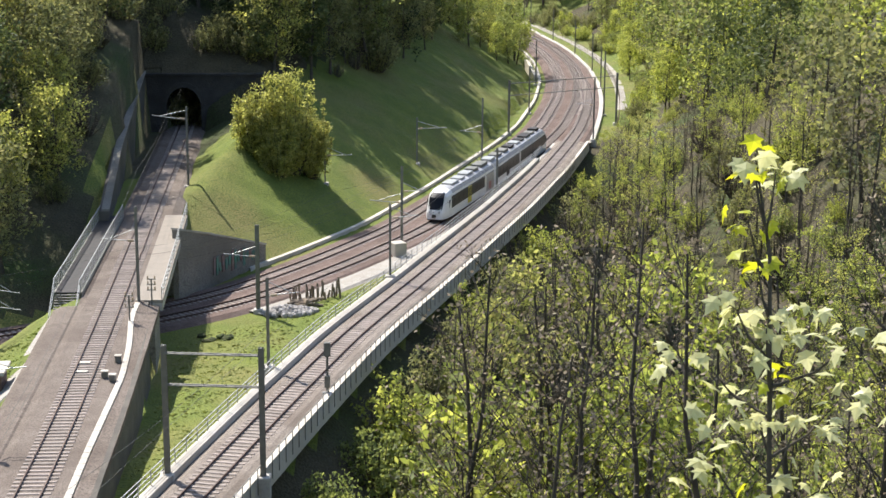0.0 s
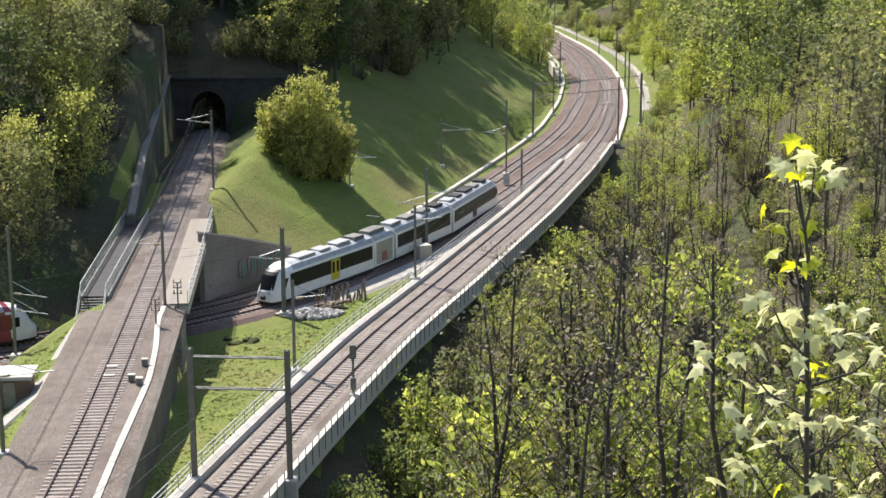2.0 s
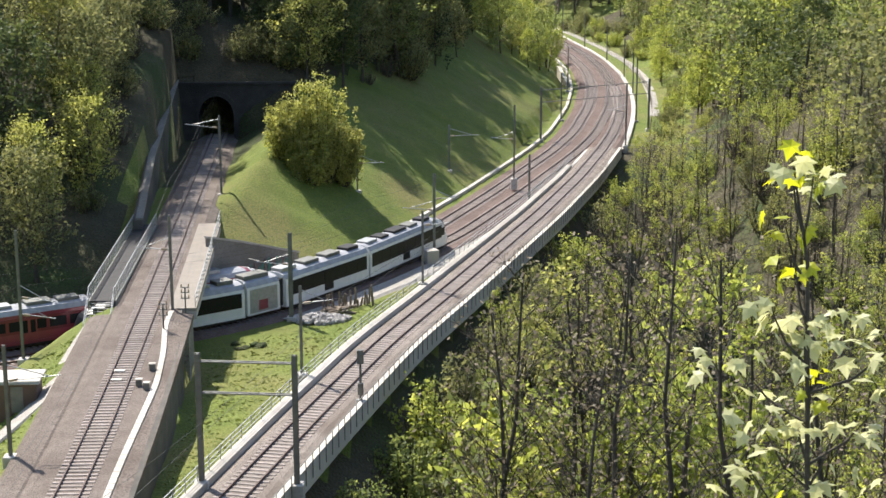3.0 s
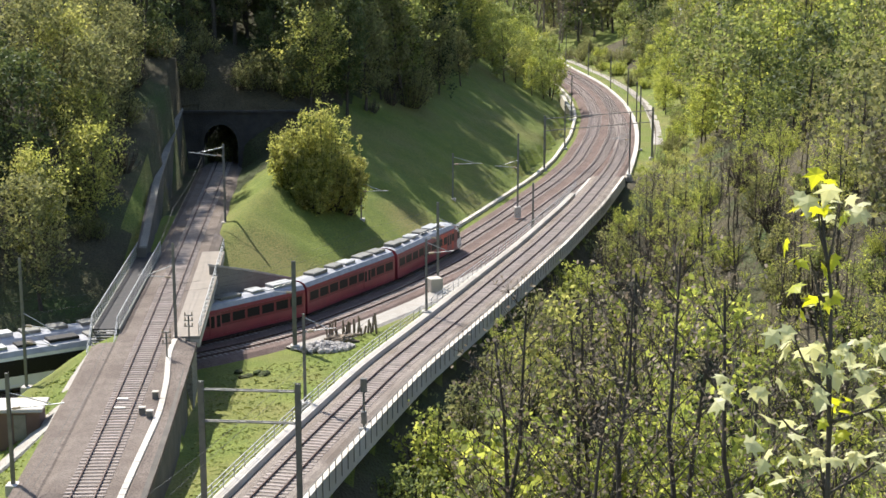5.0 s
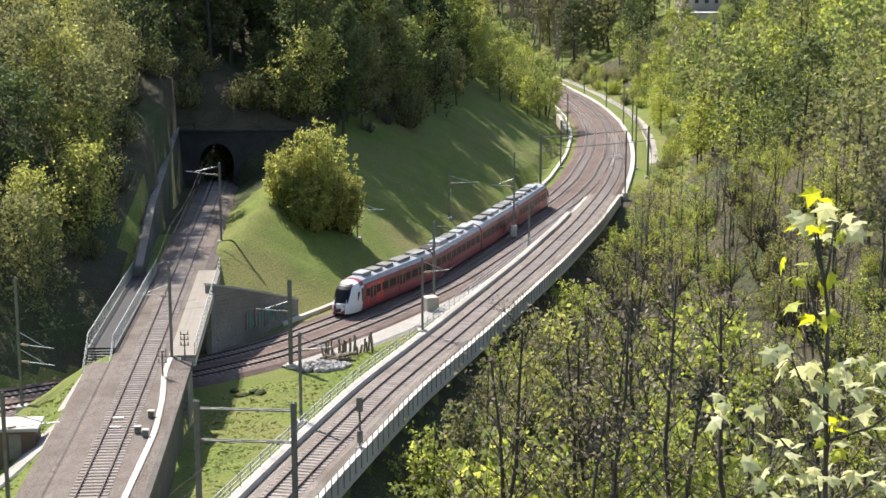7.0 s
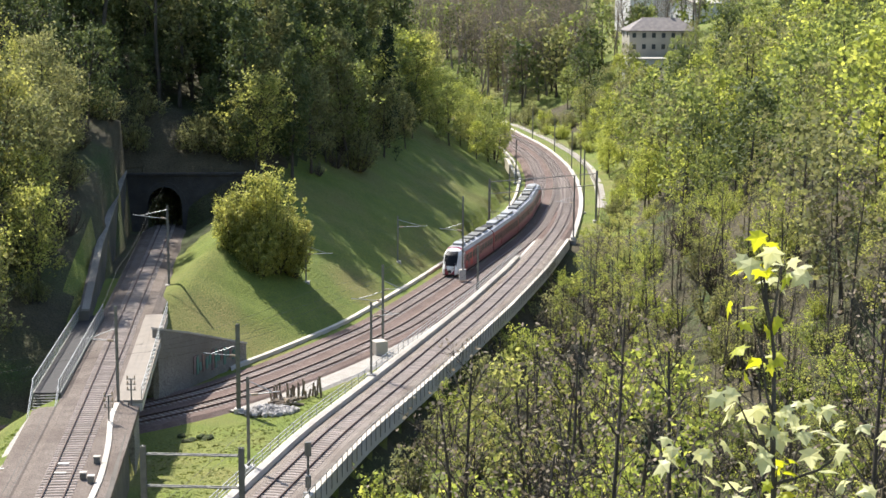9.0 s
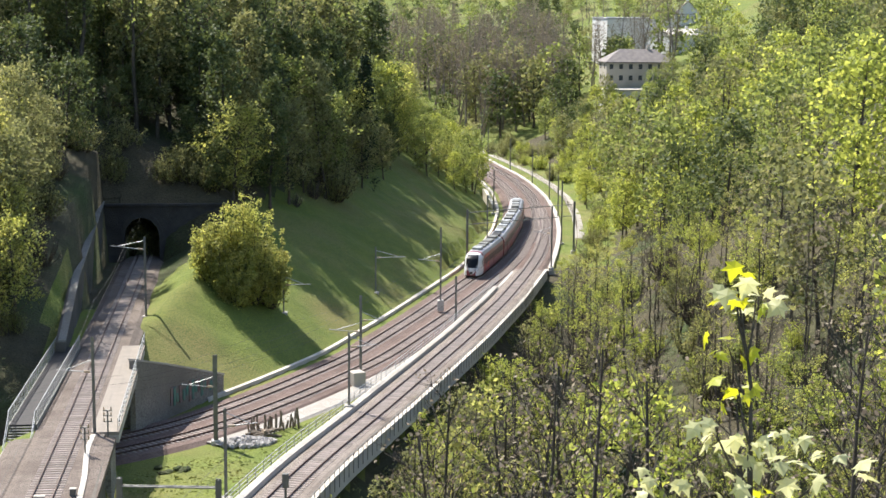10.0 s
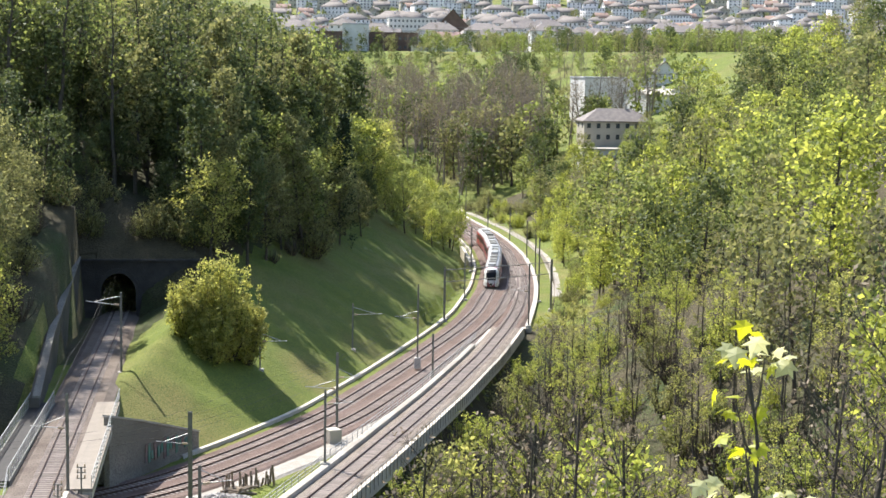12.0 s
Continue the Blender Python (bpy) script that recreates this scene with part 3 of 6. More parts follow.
def portal():
    """Stone tunnel portal with an arched mouth, its shade put into the stone colour."""
    t = thing("tunnel_portal", "stone tunnel portal darkened for shade in the wooded hillside", "tunnel portal", kind="structure")
    s = LEFT.at_y(PORTAL_Y)
    c, d = LEFT.at(s), LEFT.way(s)
    m = Matrix.Translation(c) @ Matrix.Rotation(math.atan2(d.y, d.x) - math.pi / 2, 4, "Z")
    arch = [Vector((2.45 * math.cos(a), 0, 2.9 + 2.9 * math.sin(a))) for a in np.linspace(math.pi, 0, 17)]
    inner = [Vector((-2.45, 0, -0.6))] + arch + [Vector((2.45, 0, -0.6))]
    outer = []
    for p in inner:
        x = -6.2 if p.x < -1e-3 and p.z <= 2.9 else 14.0 if p.x > 1e-3 and p.z <= 2.9 else (p.x + 2.45) / 4.9 * 20.2 - 6.2
        outer.append(Vector((x, 0, p.z if p.z <= 2.9 else 7.4)))
    n = len(inner)
    verts = [m @ p for p in inner] + [m @ p for p in outer] + [m @ (p + Vector((0, 30, 0))) for p in inner]
    faces = [(i, i + 1, n + i + 1, n + i) for i in range(n - 1)]
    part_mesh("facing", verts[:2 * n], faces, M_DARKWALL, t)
    part_mesh("lining", verts[:n] + verts[2 * n:], [(i, n + i, n + i + 1, i + 1) for i in range(n - 1)], M_DARKWALL, t, "stone tunnel lining with shade in its colour")
    ring_v, ring_f = [], []
    for i, p in enumerate(inner):
        q = Vector((p.x * 1.2, 0, p.z * 1.12 if p.z > 2.9 else p.z))
        ring_v += [m @ (p + Vector((0, -0.25, 0))), m @ (q + Vector((0, -0.25, 0))), m @ (q + Vector((0, 0.1, 0)))]
    for i in range(n - 1):
        ring_f += [(3 * i, 3 * i + 1, 3 * i + 4, 3 * i + 3), (3 * i + 1, 3 * i + 2, 3 * i + 5, 3 * i + 4)]
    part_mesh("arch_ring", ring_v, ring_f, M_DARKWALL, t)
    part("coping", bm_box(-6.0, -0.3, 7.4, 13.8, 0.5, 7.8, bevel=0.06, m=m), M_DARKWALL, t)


portal()
# earth laid over the tunnel vault
cover_v, cover_f = [], []
for yy in np.arange(PORTAL_Y + 0.3, PORTAL_Y + 19, 1.5):
    for o in np.arange(-6.0, 6.1, 1.5):
        q = LEFT.at(LEFT.at_y(yy), o)
        cover_v.append((q.x, q.y, float(height(np.array([[q.x, q.y]]), False)[0]) + 0.25))
cover_f = [(i * 9 + j, i * 9 + j + 1, (i + 1) * 9 + j + 1, (i + 1) * 9 + j) for i in range(len(cover_v) // 9 - 1) for j in range(8)]
tagged(new("ground_over_tunnel", mesh_of("ground_over_tunnel", cover_v, cover_f, M_FLOOR)), "leaf-strewn earth bank over the tunnel mouth", "ground", kind="structure")

# wall along the meadow side of the single line
slab("wall_single", [(-18.0, 84, 0.5), (-18.7, 95.6, 0.5), (-19.5, 109.3, 0.5), (-20.9, 123.9, -0.8), (-22.0, 130.7, -0.8), (-22.2, 133, -0.8)],
     [(-18.0, 84, 6.05), (-18.7, 95.6, 6.05), (-19.5, 109.3, 6.05), (-20.9, 123.9, 6.05), (-22.0, 130.7, 6.0), (-22.2, 133, 6.0)], 0.35, M_DARKCONC, "weathered retaining wall, darkened for shade, below the single track")
v, f = sweep(LEFT, [(2.2, -0.75), (2.2, -0.22), (3.95, -0.26), (3.95, -0.75)], LEFT.at_y(84), LEFT.at_y(130), 2.0, closed=True)
tagged(new("path_single", mesh_of("path_single", v, f, M_BALLAST_SINGLE)), "gravel strip beside the single track", "path", kind="structure")
v, f = sweep(LEFT, [(-5.1, -0.8), (-4.5, -0.5), (-3.2, -0.42), (-2.9, -0.6)], LEFT.at_y(80), LEFT.at_y(131), 2.0)
tagged(new("verge_single", mesh_of("verge_single", v, f, M_BALLAST_SINGLE)), "stony brown verge beside the single track", "verge", kind="structure")
TROUGH = Line([(-19.7, 84, 6.05), (-20.2, 95, 6.05), (-20.7, 110.7, 6.05), (-21.5, 118.5, 6.05), (-22.7, 126.5, 6.05), (-22.9, 131, 6.05)], smooth=3)
tr = thing("cable_trough", "pale concrete cable trough lids beside the single track", "cable trough")
lid = bm_box(-0.22, -0.47, 0, 0.22, 0.47, 0.14, bevel=0.02)
lid_me = bpy.data.meshes.new("lid")
lid.to_mesh(lid_me)
lid.free()
lid_me.materials.append(M_CONCRETE_PALE)
for s in np.arange(0.5, TROUGH.length - 0.5, 1.0):
    d = TROUGH.way(s)
    o = new("lid", lid_me)
    o.parent = tr
    o.matrix_basis = Matrix.Translation(TROUGH.at(s)) @ Matrix.Rotation(math.atan2(d.y, d.x) - math.pi / 2, 4, "Z")


def footbridge():
    """Steel footbridge beside the overpass, with mesh railings and a stair."""
    t = thing("footbridge", "steel footbridge with grey mesh railings beside the overpass", "footbridge")
    A, B = Vector((-29.5, 134.0, 6.2)), Vector((-31.3, 165.5, 6.2))
    d = (B - A).normalized()
    r = Vector((d.y, -d.x, 0))
    m = Matrix.Translation(A) @ Matrix(((r.x, d.x, 0, 0), (r.y, d.y, 0, 0), (0, 0, 1, 0), (0, 0, 0, 1)))
    L = (B - A).length
    part("deck", bm_box(-1.1, 0, -0.12, 1.1, L, 0.0, bevel=0.02, m=m), M_BLACK, t, "dark grating deck")
    for sx in (-1.15, 1.15):
        part("girder", bm_box(sx - 0.1, 0, -0.85, sx + 0.1, L, -0.02, bevel=0.02, m=m), M_STEEL, t, "dark steel girder")
        rl = part("railing", bm_box(sx - 0.04, 0, 1.16, sx + 0.04, L, 1.24, bevel=0.015, m=m), M_GALV, t, "galvanised mesh railing")
        for k in range(22):
            y = L * k / 21
            part("post", bm_box(sx - 0.035, y - 0.035, 0, sx + 0.035, y + 0.035, 1.2, m=m), M_GALV, rl)
        mesh_bm = bmesh.new()
        for k in range(7):
            z = 0.12 + k * 0.15
            box(mesh_bm, sx - 0.006, 0, z - 0.008, sx + 0.006, L, z + 0.008, m=m)
        for k in range(120):
            y = L * (k + 0.5) / 120
            box(mesh_bm, sx - 0.006, y - 0.008, 0.05, sx + 0.006, y + 0.008, 1.16, m=m)
        part("mesh_panel", mesh_bm, M_GALV, rl)
    for k in range(13):
        y, z = -0.28 * k - 0.28, -0.17 * (k + 1)
        part("step", bm_box(-1.05, y, z - 0.06, 1.05, y + 0.3, z, bevel=0.01, m=m), M_STEEL, t, "steel grating step")
    for sx in (-1.1, 1.1):
        bm = bmesh.new()
        rod(bm, (sx, 0, 1.2), (sx, -3.7, -1.1), 0.04)
        rod(bm, (sx, 0, 0.6), (sx, -3.7, -1.7), 0.03)
        rod(bm, (sx, -3.7, -2.2), (sx, -3.7, -1.1), 0.035)
        bmesh.ops.transform(bm, matrix=m, verts=bm.verts)
        part("stair_rail", bm, M_GALV, t)
        part("stringer", bm_box(sx - 0.03, -0.02, -0.2, sx + 0.03, 0.02, 0, m=m), M_STEEL, t)
    for y in (0.6, L - 0.6):
        part("support", bm_box(-0.9, y - 0.25, -7.2, 0.9, y + 0.25, -0.85, bevel=0.04, m=m), M_CONCRETE_OLD, t, "concrete support")


footbridge()


def ribbon(name, pts, half, mat, label, category="path", lift=0.06):
    """A path laid on the ground along plan points."""
    ln = Line([(x, y, 0) for x, y in pts], smooth=6)
    vs, fs = [], []
    ss = np.arange(0, ln.length, 0.8)
    for s in ss:
        for o in (-half - 0.15, -half, 0, half, half + 0.15):
            p = ln.at(s, o)
            vs.append((p.x, p.y, ground_z(p.x, p.y) + (lift if abs(o) <= half else -0.15)))
    fs = [(i * 5 + j, (i + 1) * 5 + j, (i + 1) * 5 + j + 1, i * 5 + j + 1) for i in range(len(ss) - 1) for j in range(4)]
    return tagged(new(name, mesh_of(name, vs, fs, mat)), label, category, kind="structure")


ribbon("path_stair", [(-29.0, 130.5), (-29.2, 126), (-28.9, 119), (-28.9, 113), (-30.2, 109), (-33, 105), (-40, 99)], 1.2, M_GRAVEL, "pale gravel footpath from the stair to the hut")


def hut():
    """Small dark signal hut with a pale flat roof."""
    x, y = -31.4, 113.0
    z = ground_z(x, y)
    t = thing("signal_hut", "small dark lineside hut with a pale flat roof", "hut", pose(x, y, z, 0, 0, 4))
    part("wall", bm_box(-1.8, -1.2, -0.8, 1.5, 1.2, 2.3, bevel=0.03), M_BROWNWALL, t, "dark wall cladding")
    part("roof", bm_box(-2.1, -1.5, 2.3, 1.8, 1.5, 2.5, bevel=0.04), M_CONCRETE_PALE, t, "pale flat roof slab")
    part("door", bm_box(-0.4, -1.26, -0.02, 0.5, -1.2, 2.0, bevel=0.01), M_STEEL, t, "grey steel door")
    part("gutter", bm_box(-2.1, -1.58, 2.25, 1.8, -1.5, 2.36, bevel=0.02), M_GALV, t)


hut()


def signal(x, y, z, h, label):
    t = thing("railway_signal", label, "signal", pose(x, y, z))
    part("post", bm_rod((0, 0, -0.3), (0, 0, h), 0.09, sides=10), M_STEEL, t)
    part("head", bm_box(-0.24, -0.14, h - 0.9, 0.24, 0.14, h + 0.15, bevel=0.05), M_STEEL, t, "dark signal head")
    part("cabinet", bm_box(-0.2, -0.2, 0.4, 0.2, 0.2, 1.3, bevel=0.04), M_STEEL, t, "grey relay box")
    part("bracket", bm_box(-0.35, -0.1, -0.4, 0.35, 0.1, 0.05, bevel=0.03), M_GALV, t)


signal(-5.6, 108.0, 5.8, 3.6, "short signal post on the viaduct parapet")
part("block", bm_box(-0.75, -0.75, -0.5, 0.75, 0.75, 1.5, bevel=0.06, m=pose(-0.9, 174.9, -0.3, 0, 0, 25)), M_CONCRETE_PALE, thing("counterweight_block", "pale concrete anchor block at the mast foot", "concrete block"))


def rubble():
    """Heap of loose stones beside the main line."""
    t = thing("stone_heap", "heap of grey rubble stones beside the track", "stone heap")
    r = random.Random(3)
    meshes = []
    for k in range(5):
        bm = bmesh.new()
        bmesh.ops.create_icosphere(bm, subdivisions=1, radius=0.3)
        for q in bm.verts:
            q.co *= r.uniform(0.7, 1.25)
        me = bpy.data.meshes.new("stone")
        bm.to_mesh(me)
        bm.free()
        me.materials.append(M_STONE)
        meshes.append(me)
    for k in range(230):
        a, q = r.uniform(0, 6.28), math.sqrt(r.uniform(0, 1))
        x, y = -12.0 + 2.6 * q * math.cos(a) + 0.6 * q, 150.9 + 1.7 * q * math.sin(a)
        o = new("stone", r.choice(meshes))
        o.parent = t
        o.matrix_basis = pose(x, y, ground_z(x, y) + 0.15 + 0.75 * (1 - q) * r.uniform(0.3, 1), r.uniform(0, 360), r.uniform(0, 360), r.uniform(0, 360))
    return t


rubble()
# old posts and timber behind the heap
post_me = bpy.data.meshes.new("fence_post")
pb = bm_box(-0.09, -0.09, -0.4, 0.09, 0.09, 1.5, bevel=0.03)
pb.to_mesh(post_me)
pb.free()
post_me.materials.append(M_WOOD)
rr_ = random.Random(12)
for i in range(22):
    k = i / 21
    x, y = -11.6 + 5.0 * k + rr_.uniform(-0.25, 0.25), 155.0 + 2.8 * k + rr_.uniform(-1.2, 0.5)
    o = new("fence_post", post_me)
    o.matrix_basis = pose(x, y, ground_z(x, y), rr_.uniform(-10, 10), rr_.uniform(-10, 10), rr_.uniform(0, 90))
    o.scale = (1, 1, rr_.uniform(0.6, 1.35))
    tagged(o, "weathered wooden post stacked beside the track", "fence post", group="old wooden posts")
log_me = bpy.data.meshes.new("log")
lb = bm_rod((-1.0, 0, 0), (1.0, 0, 0), 0.16, 0.13, sides=9)
lb.to_mesh(log_me)
lb.free()
log_me.materials.append(M_WOOD)
for i in range(14):
    x, y = rr_.uniform(-11.5, -8.2), rr_.uniform(153.0, 155.0)
    o = new("log", log_me)
    o.matrix_basis = pose(x, y, ground_z(x, y) + rr_.uniform(0.1, 0.6), 0, rr_.uniform(-12, 12), rr_.uniform(0, 180))
    tagged(o, "rotting log in a loose timber pile", "log", group="timber pile")
# underpass wing by the curve, and fence on its outer side
slab("wall_underpass", [(27.6, 333, -1), (26.6, 343, -1), (27.6, 362, -1)], [(27.6, 333, 0.35), (26.6, 343, 2.4), (27.6, 362, 0.4)], 0.7, M_CONCRETE_PALE, "pale concrete wing wall beside the curve")
railing("fence", CURVE, 20, CURVE.length - 60, 3.4, -0.3, 1.5, 2.2, M_WOOD, "rough wooden fence along the path outside the curve", rails=2)
ribbon("path_outer", [(40, 290), (43.5, 322), (45.5, 351), (45, 380), (42.5, 410), (38, 445), (33, 474)], 0.9, M_GRAVEL, "pale footpath behind the fence of the curve")
v = [(4, 90, -11.7), (22, 90, -11.7), (26, 130, -11.7), (27, 180, -11.7), (24, 235, -11.7), (12, 235, -11.7), (7, 180, -11.7), (4, 130, -11.7)]
tagged(new("water", mesh_of("water", v, [tuple(range(8))], M_WATER)), "pale grey shallow river between the trees", "river", kind="structure")


# faded sprayed patches and joints on the wing wall
def wall_at(k, up, out=0.02):
    a, c = Vector((-20.6, 161, 0)), Vector((-15.6, 171.5, 0))
    d = (c - a).normalized()
    p = a.lerp(c, k)
    return p + Vector((d.y, -d.x, 0)) * out + Vector((0, 0, up))


gr = thing("graffiti", "faded green and red sprayed shapes on the wing wall", "graffiti")
rg = random.Random(17)
for k in range(16):
    u0 = 0.06 + 0.052 * k
    top_here = 5.2 - 3.6 * u0
    z0, z1 = 0.3 + rg.uniform(0, 0.8), min(top_here - 0.8, 1.6 + rg.uniform(0, 1.3))
    if z1 < z0 + 0.3:
        continue
    lean = rg.uniform(-0.012, 0.012)
    c = [wall_at(u0, z0, 0.12), wall_at(u0 + 0.035, z0 + 0.1, 0.12), wall_at(u0 + 0.03 + lean, z1, 0.12), wall_at(u0 - 0.004 + lean, z1 - 0.15, 0.12)]
    out = wall_at(0.5, 0, 0.1) - wall_at(0.5, 0, 0)
    part_mesh("sprayed_patch", c + [p - out for p in c], [(0, 1, 2, 3), (0, 4, 5, 1), (1, 5, 6, 2), (2, 6, 7, 3), (3, 7, 4, 0)], M_GRAFFITI if k % 3 else M_GRAFFITI_RED, gr)
slab("wall_wing_coping", [(-22.85, 155.0, 7.02), (-20.5, 161, 5.22), (-15.5, 171.5, 1.62)], [(-22.85, 155.0, 7.2), (-20.5, 161, 5.42), (-15.5, 171.5, 1.82)], 0.8, M_CONCRETE, "grey concrete coping on the wing wall")


def disconnector(x, y, z, label):
    """Short post with cross arms carrying ribbed insulators."""
    t = thing("disconnector", label, "line switch", pose(x, y, z))
    part("post", bm_box(-0.06, -0.06, -0.5, 0.06, 0.06, 2.2, bevel=0.01), M_STEEL, t)
    for k, zz in enumerate((1.2, 1.7, 2.15)):
        arm = part("arm", bm_box(-0.38, -0.05, zz, 0.38, 0.05, zz + 0.08, bevel=0.01), M_STEEL, t)
        for q in (-0.3, 0.3):
            part("insulator", bm_rod((q, 0, zz + 0.08), (q, 0, zz + 0.34), 0.07, 0.05, sides=9), M_INSUL, arm)


disconnector(-22.6, 125.2, 6.1, "post with three tiers of brown insulators")
disconnector(-21.7, 131.0, 6.0, "dark post with insulator tiers at the wall end")
for x, y in ((-24.0, 113.8), (-23.8, 111.6)):
    b_ = new("balise", bpy.data.meshes.new("balise"))
    q_ = bm_box(-0.42, -0.2, -0.14, 0.42, 0.2, -0.06, bevel=0.02)
    q_.to_mesh(b_.data)
    q_.free()
    b_.data.materials.append(M_CONCRETE_PALE)
    b_.matrix_basis = pose(x, y, 6.3)
    tagged(b_, "pale flat balise plate between the rails", "balise", group="balises")
for x, y in ((-21.6, 114.2), (-21.9, 110.4), (-21.2, 109.6)):
    t_ = thing("junction_box", "small grey cable box beside the single track", "cable box", pose(x, y, 6.04), group="cable boxes")
    part("body", bm_box(-0.22, -0.18, -0.1, 0.22, 0.18, 0.55, bevel=0.04), M_STEEL, t_)
    part("lid", bm_box(-0.26, -0.22, 0.55, 0.26, 0.22, 0.63, bevel=0.02), M_CONCRETE_PALE, t_, "pale lid")
rock_r = random.Random(5)
for i in range(7):
    bm = bmesh.new()
    bmesh.ops.create_icosphere(bm, subdivisions=2, radius=0.5)
    for q in bm.verts:
        q.co *= rock_r.uniform(0.75, 1.15)
        q.co.z *= 0.6
    me = bpy.data.meshes.new("clod")
    bm.to_mesh(me)
    bm.free()
    me.materials.append(M_FLOOR)
    x, y = -19.5 + rock_r.uniform(0, 3.2), 139.5 + rock_r.uniform(0, 4)
    o = new("clod", me)
    o.matrix_basis = pose(x, y, ground_z(x, y) + 0.1, 0, 0, rock_r.uniform(0, 360))
    tagged(o, "dark clod of earth lying on the meadow", "earth clod", group="earth clods")


# ---- catenary masts ----
def mast(x, y, z, h, label, kind="pole", arms=(), size=0.115, face=0.0):
    """A steel mast on a concrete foot. arms: (height, reach to +x, drop)."""
    t = thing("catenary_mast", label, "catenary mast", pose(x, y, z, 0, 0, face), group="catenary masts")
    bm = bmesh.new()
    ibeam(bm, size, h)
    part("post", bm, M_STEEL, t)
    part("footing", bm_box(-0.45, -0.45, -1.4, 0.45, 0.45, 0.12, bevel=0.05), M_CONCRETE, t, "concrete footing")
    for (ah, reach, rise) in arms:
        a = bmesh.new()
        rod(a, (0, 0, ah), (reach, 0, ah + rise), 0.04)
        rod(a, (0, 0, ah + 1.1), (reach * 0.75, 0, ah + rise * 0.8 + 0.05), 0.035)
        part("cantilever", a, M_GALV, t, "galvanised cantilever arm")
        i = bmesh.new()
        sx = 1 if reach > 0 else -1
        rod(i, (sx * 0.25, 0, ah + rise * 0.1), (sx * 0.75, 0, ah + rise * 0.3), 0.11, sides=10)
        part("insulator", i, M_INSUL, t, "ribbed insulator")
    return t


def gantry(a, b, z, h, label, beams=2, mat=None):
    """Two masts joined by lattice cross beams."""
    t = thing("catenary_gantry", label, "catenary gantry", pose(a[0], a[1], z), group="catenary masts")
    v = Vector((b[0] - a[0], b[1] - a[1], 0))
    for p in (Vector((0, 0, 0)), v):
        bm = bmesh.new()
        ibeam(bm, 0.17, h, (p.x, p.y))
        part("post", bm, mat or M_STEEL, t)
        part("footing", bm_box(p.x - 0.45, p.y - 0.45, -1.4, p.x + 0.45, p.y + 0.45, 0.12, bevel=0.05), M_CONCRETE, t, "concrete footing")
    for k in range(beams):
        zz = h - 0.5 - k * 2.0
        bm = bmesh.new()
        side = Vector((-v.y, v.x, 0)).normalized() * 0.14
        rod(bm, Vector((0, 0, zz)) + side, v + Vector((0, 0, zz)) + side, 0.05)
        rod(bm, Vector((0, 0, zz)) - side, v + Vector((0, 0, zz)) - side, 0.05)
        n = max(4, int(v.length / 0.7))
        for i in range(n):
            p, q = v * (i / n), v * ((i + 1) / n)
            s = side if i % 2 else -side
            rod(bm, Vector((p.x, p.y, zz)) + s, Vector((q.x, q.y, zz)) - s, 0.025, sides=5)
        part("cross_beam", bm, M_STEEL, t)
    return t


DARK_MAST = "dark steel catenary mast beside the line"
gantry((-14.7, 92.3), (-8.75, 91.8), 5.75, 8.35, "grey steel gantry standing over the viaduct track")
mast(-10.4, 114.9, 5.5, 7.0, "slim steel mast on the viaduct walkway", arms=((5.6, 2.4, 0.3),), size=0.11)
mast(-1.5, 144.6, 5.0, 7.0, "slim steel mast on the viaduct walkway", arms=((5.6, 2.6, 0.3),), size=0.11)
mast(-14.6, 151.3, -0.2, 8.6, DARK_MAST, arms=((5.4, -3.3, 0.3),), size=0.2)
mast(-0.5, 176.6, -0.2, 9.8, "tall mast with a concrete block at its foot", arms=((5.6, -3.6, 0.3), (6.9, 2.6, 0.2)), size=0.15)
mast(10.5, 216.8, 1.4, 10.4, DARK_MAST, arms=((5.6, -3.2, 0.3),))
mast(12.0, 205.7, -0.2, 7.0, DARK_MAST, size=0.13)
mast(-10.3, 197.6, 3.5, 4.2, "slim mast on the grass slope", arms=((3.6, 3.4, 0.1),), size=0.09)
mast(1.5, 222.3, 1.6, 6.6, "slim mast on the grass slope", arms=((5.0, 4.2, 0.2),), size=0.1)
gantry((17.0, 260.6), (36.4, 272), -0.2, 8.8, "wide dark steel gantry spanning three tracks")
mast(35.6, 283, -0.4, 11.5, DARK_MAST)
mast(30.0, 250.8, 0.4, 10.0, DARK_MAST, arms=((5.6, -3.0, 0.3),))
mast(22.2, 284.5, -0.4, 8.6, DARK_MAST)
mast(26.6, 324.5, -0.4, 9.0, DARK_MAST)
mast(28.5, 384, -0.4, 9.4, DARK_MAST)
mast(26.5, 409, -0.4, 9.4, DARK_MAST)
mast(21.8, 440, -0.4, 9.4, DARK_MAST)
for s_y in (318, 345, 378, 409, 440, 474):
    p = CURVE.at(CURVE.at_y(s_y), 0.2)
    mast(p.x, p.y, -0.4, 8.6, DARK_MAST)
mast(-25.6, 183.3, 5.9, 9.4, "dark mast before the tunnel mouth", arms=((7.9, -4.0, 0.5),))
mast(-22.9, 131.5, 5.2, 9.2, "dark mast at the end of the overpass", arms=((6.2, -3.0, 0.2),))
mast(-27.9, 97.4, 5.5, 7.6, "dark mast with white insulators beside the single line", arms=((5.2, 3.6, 0.4),))
mast(-36.0, 131.5, 1.6, 11.5, "dark mast below the hillside", arms=((5.6, 3.0, -0.4), (4.1, 3.0, -0.4)))

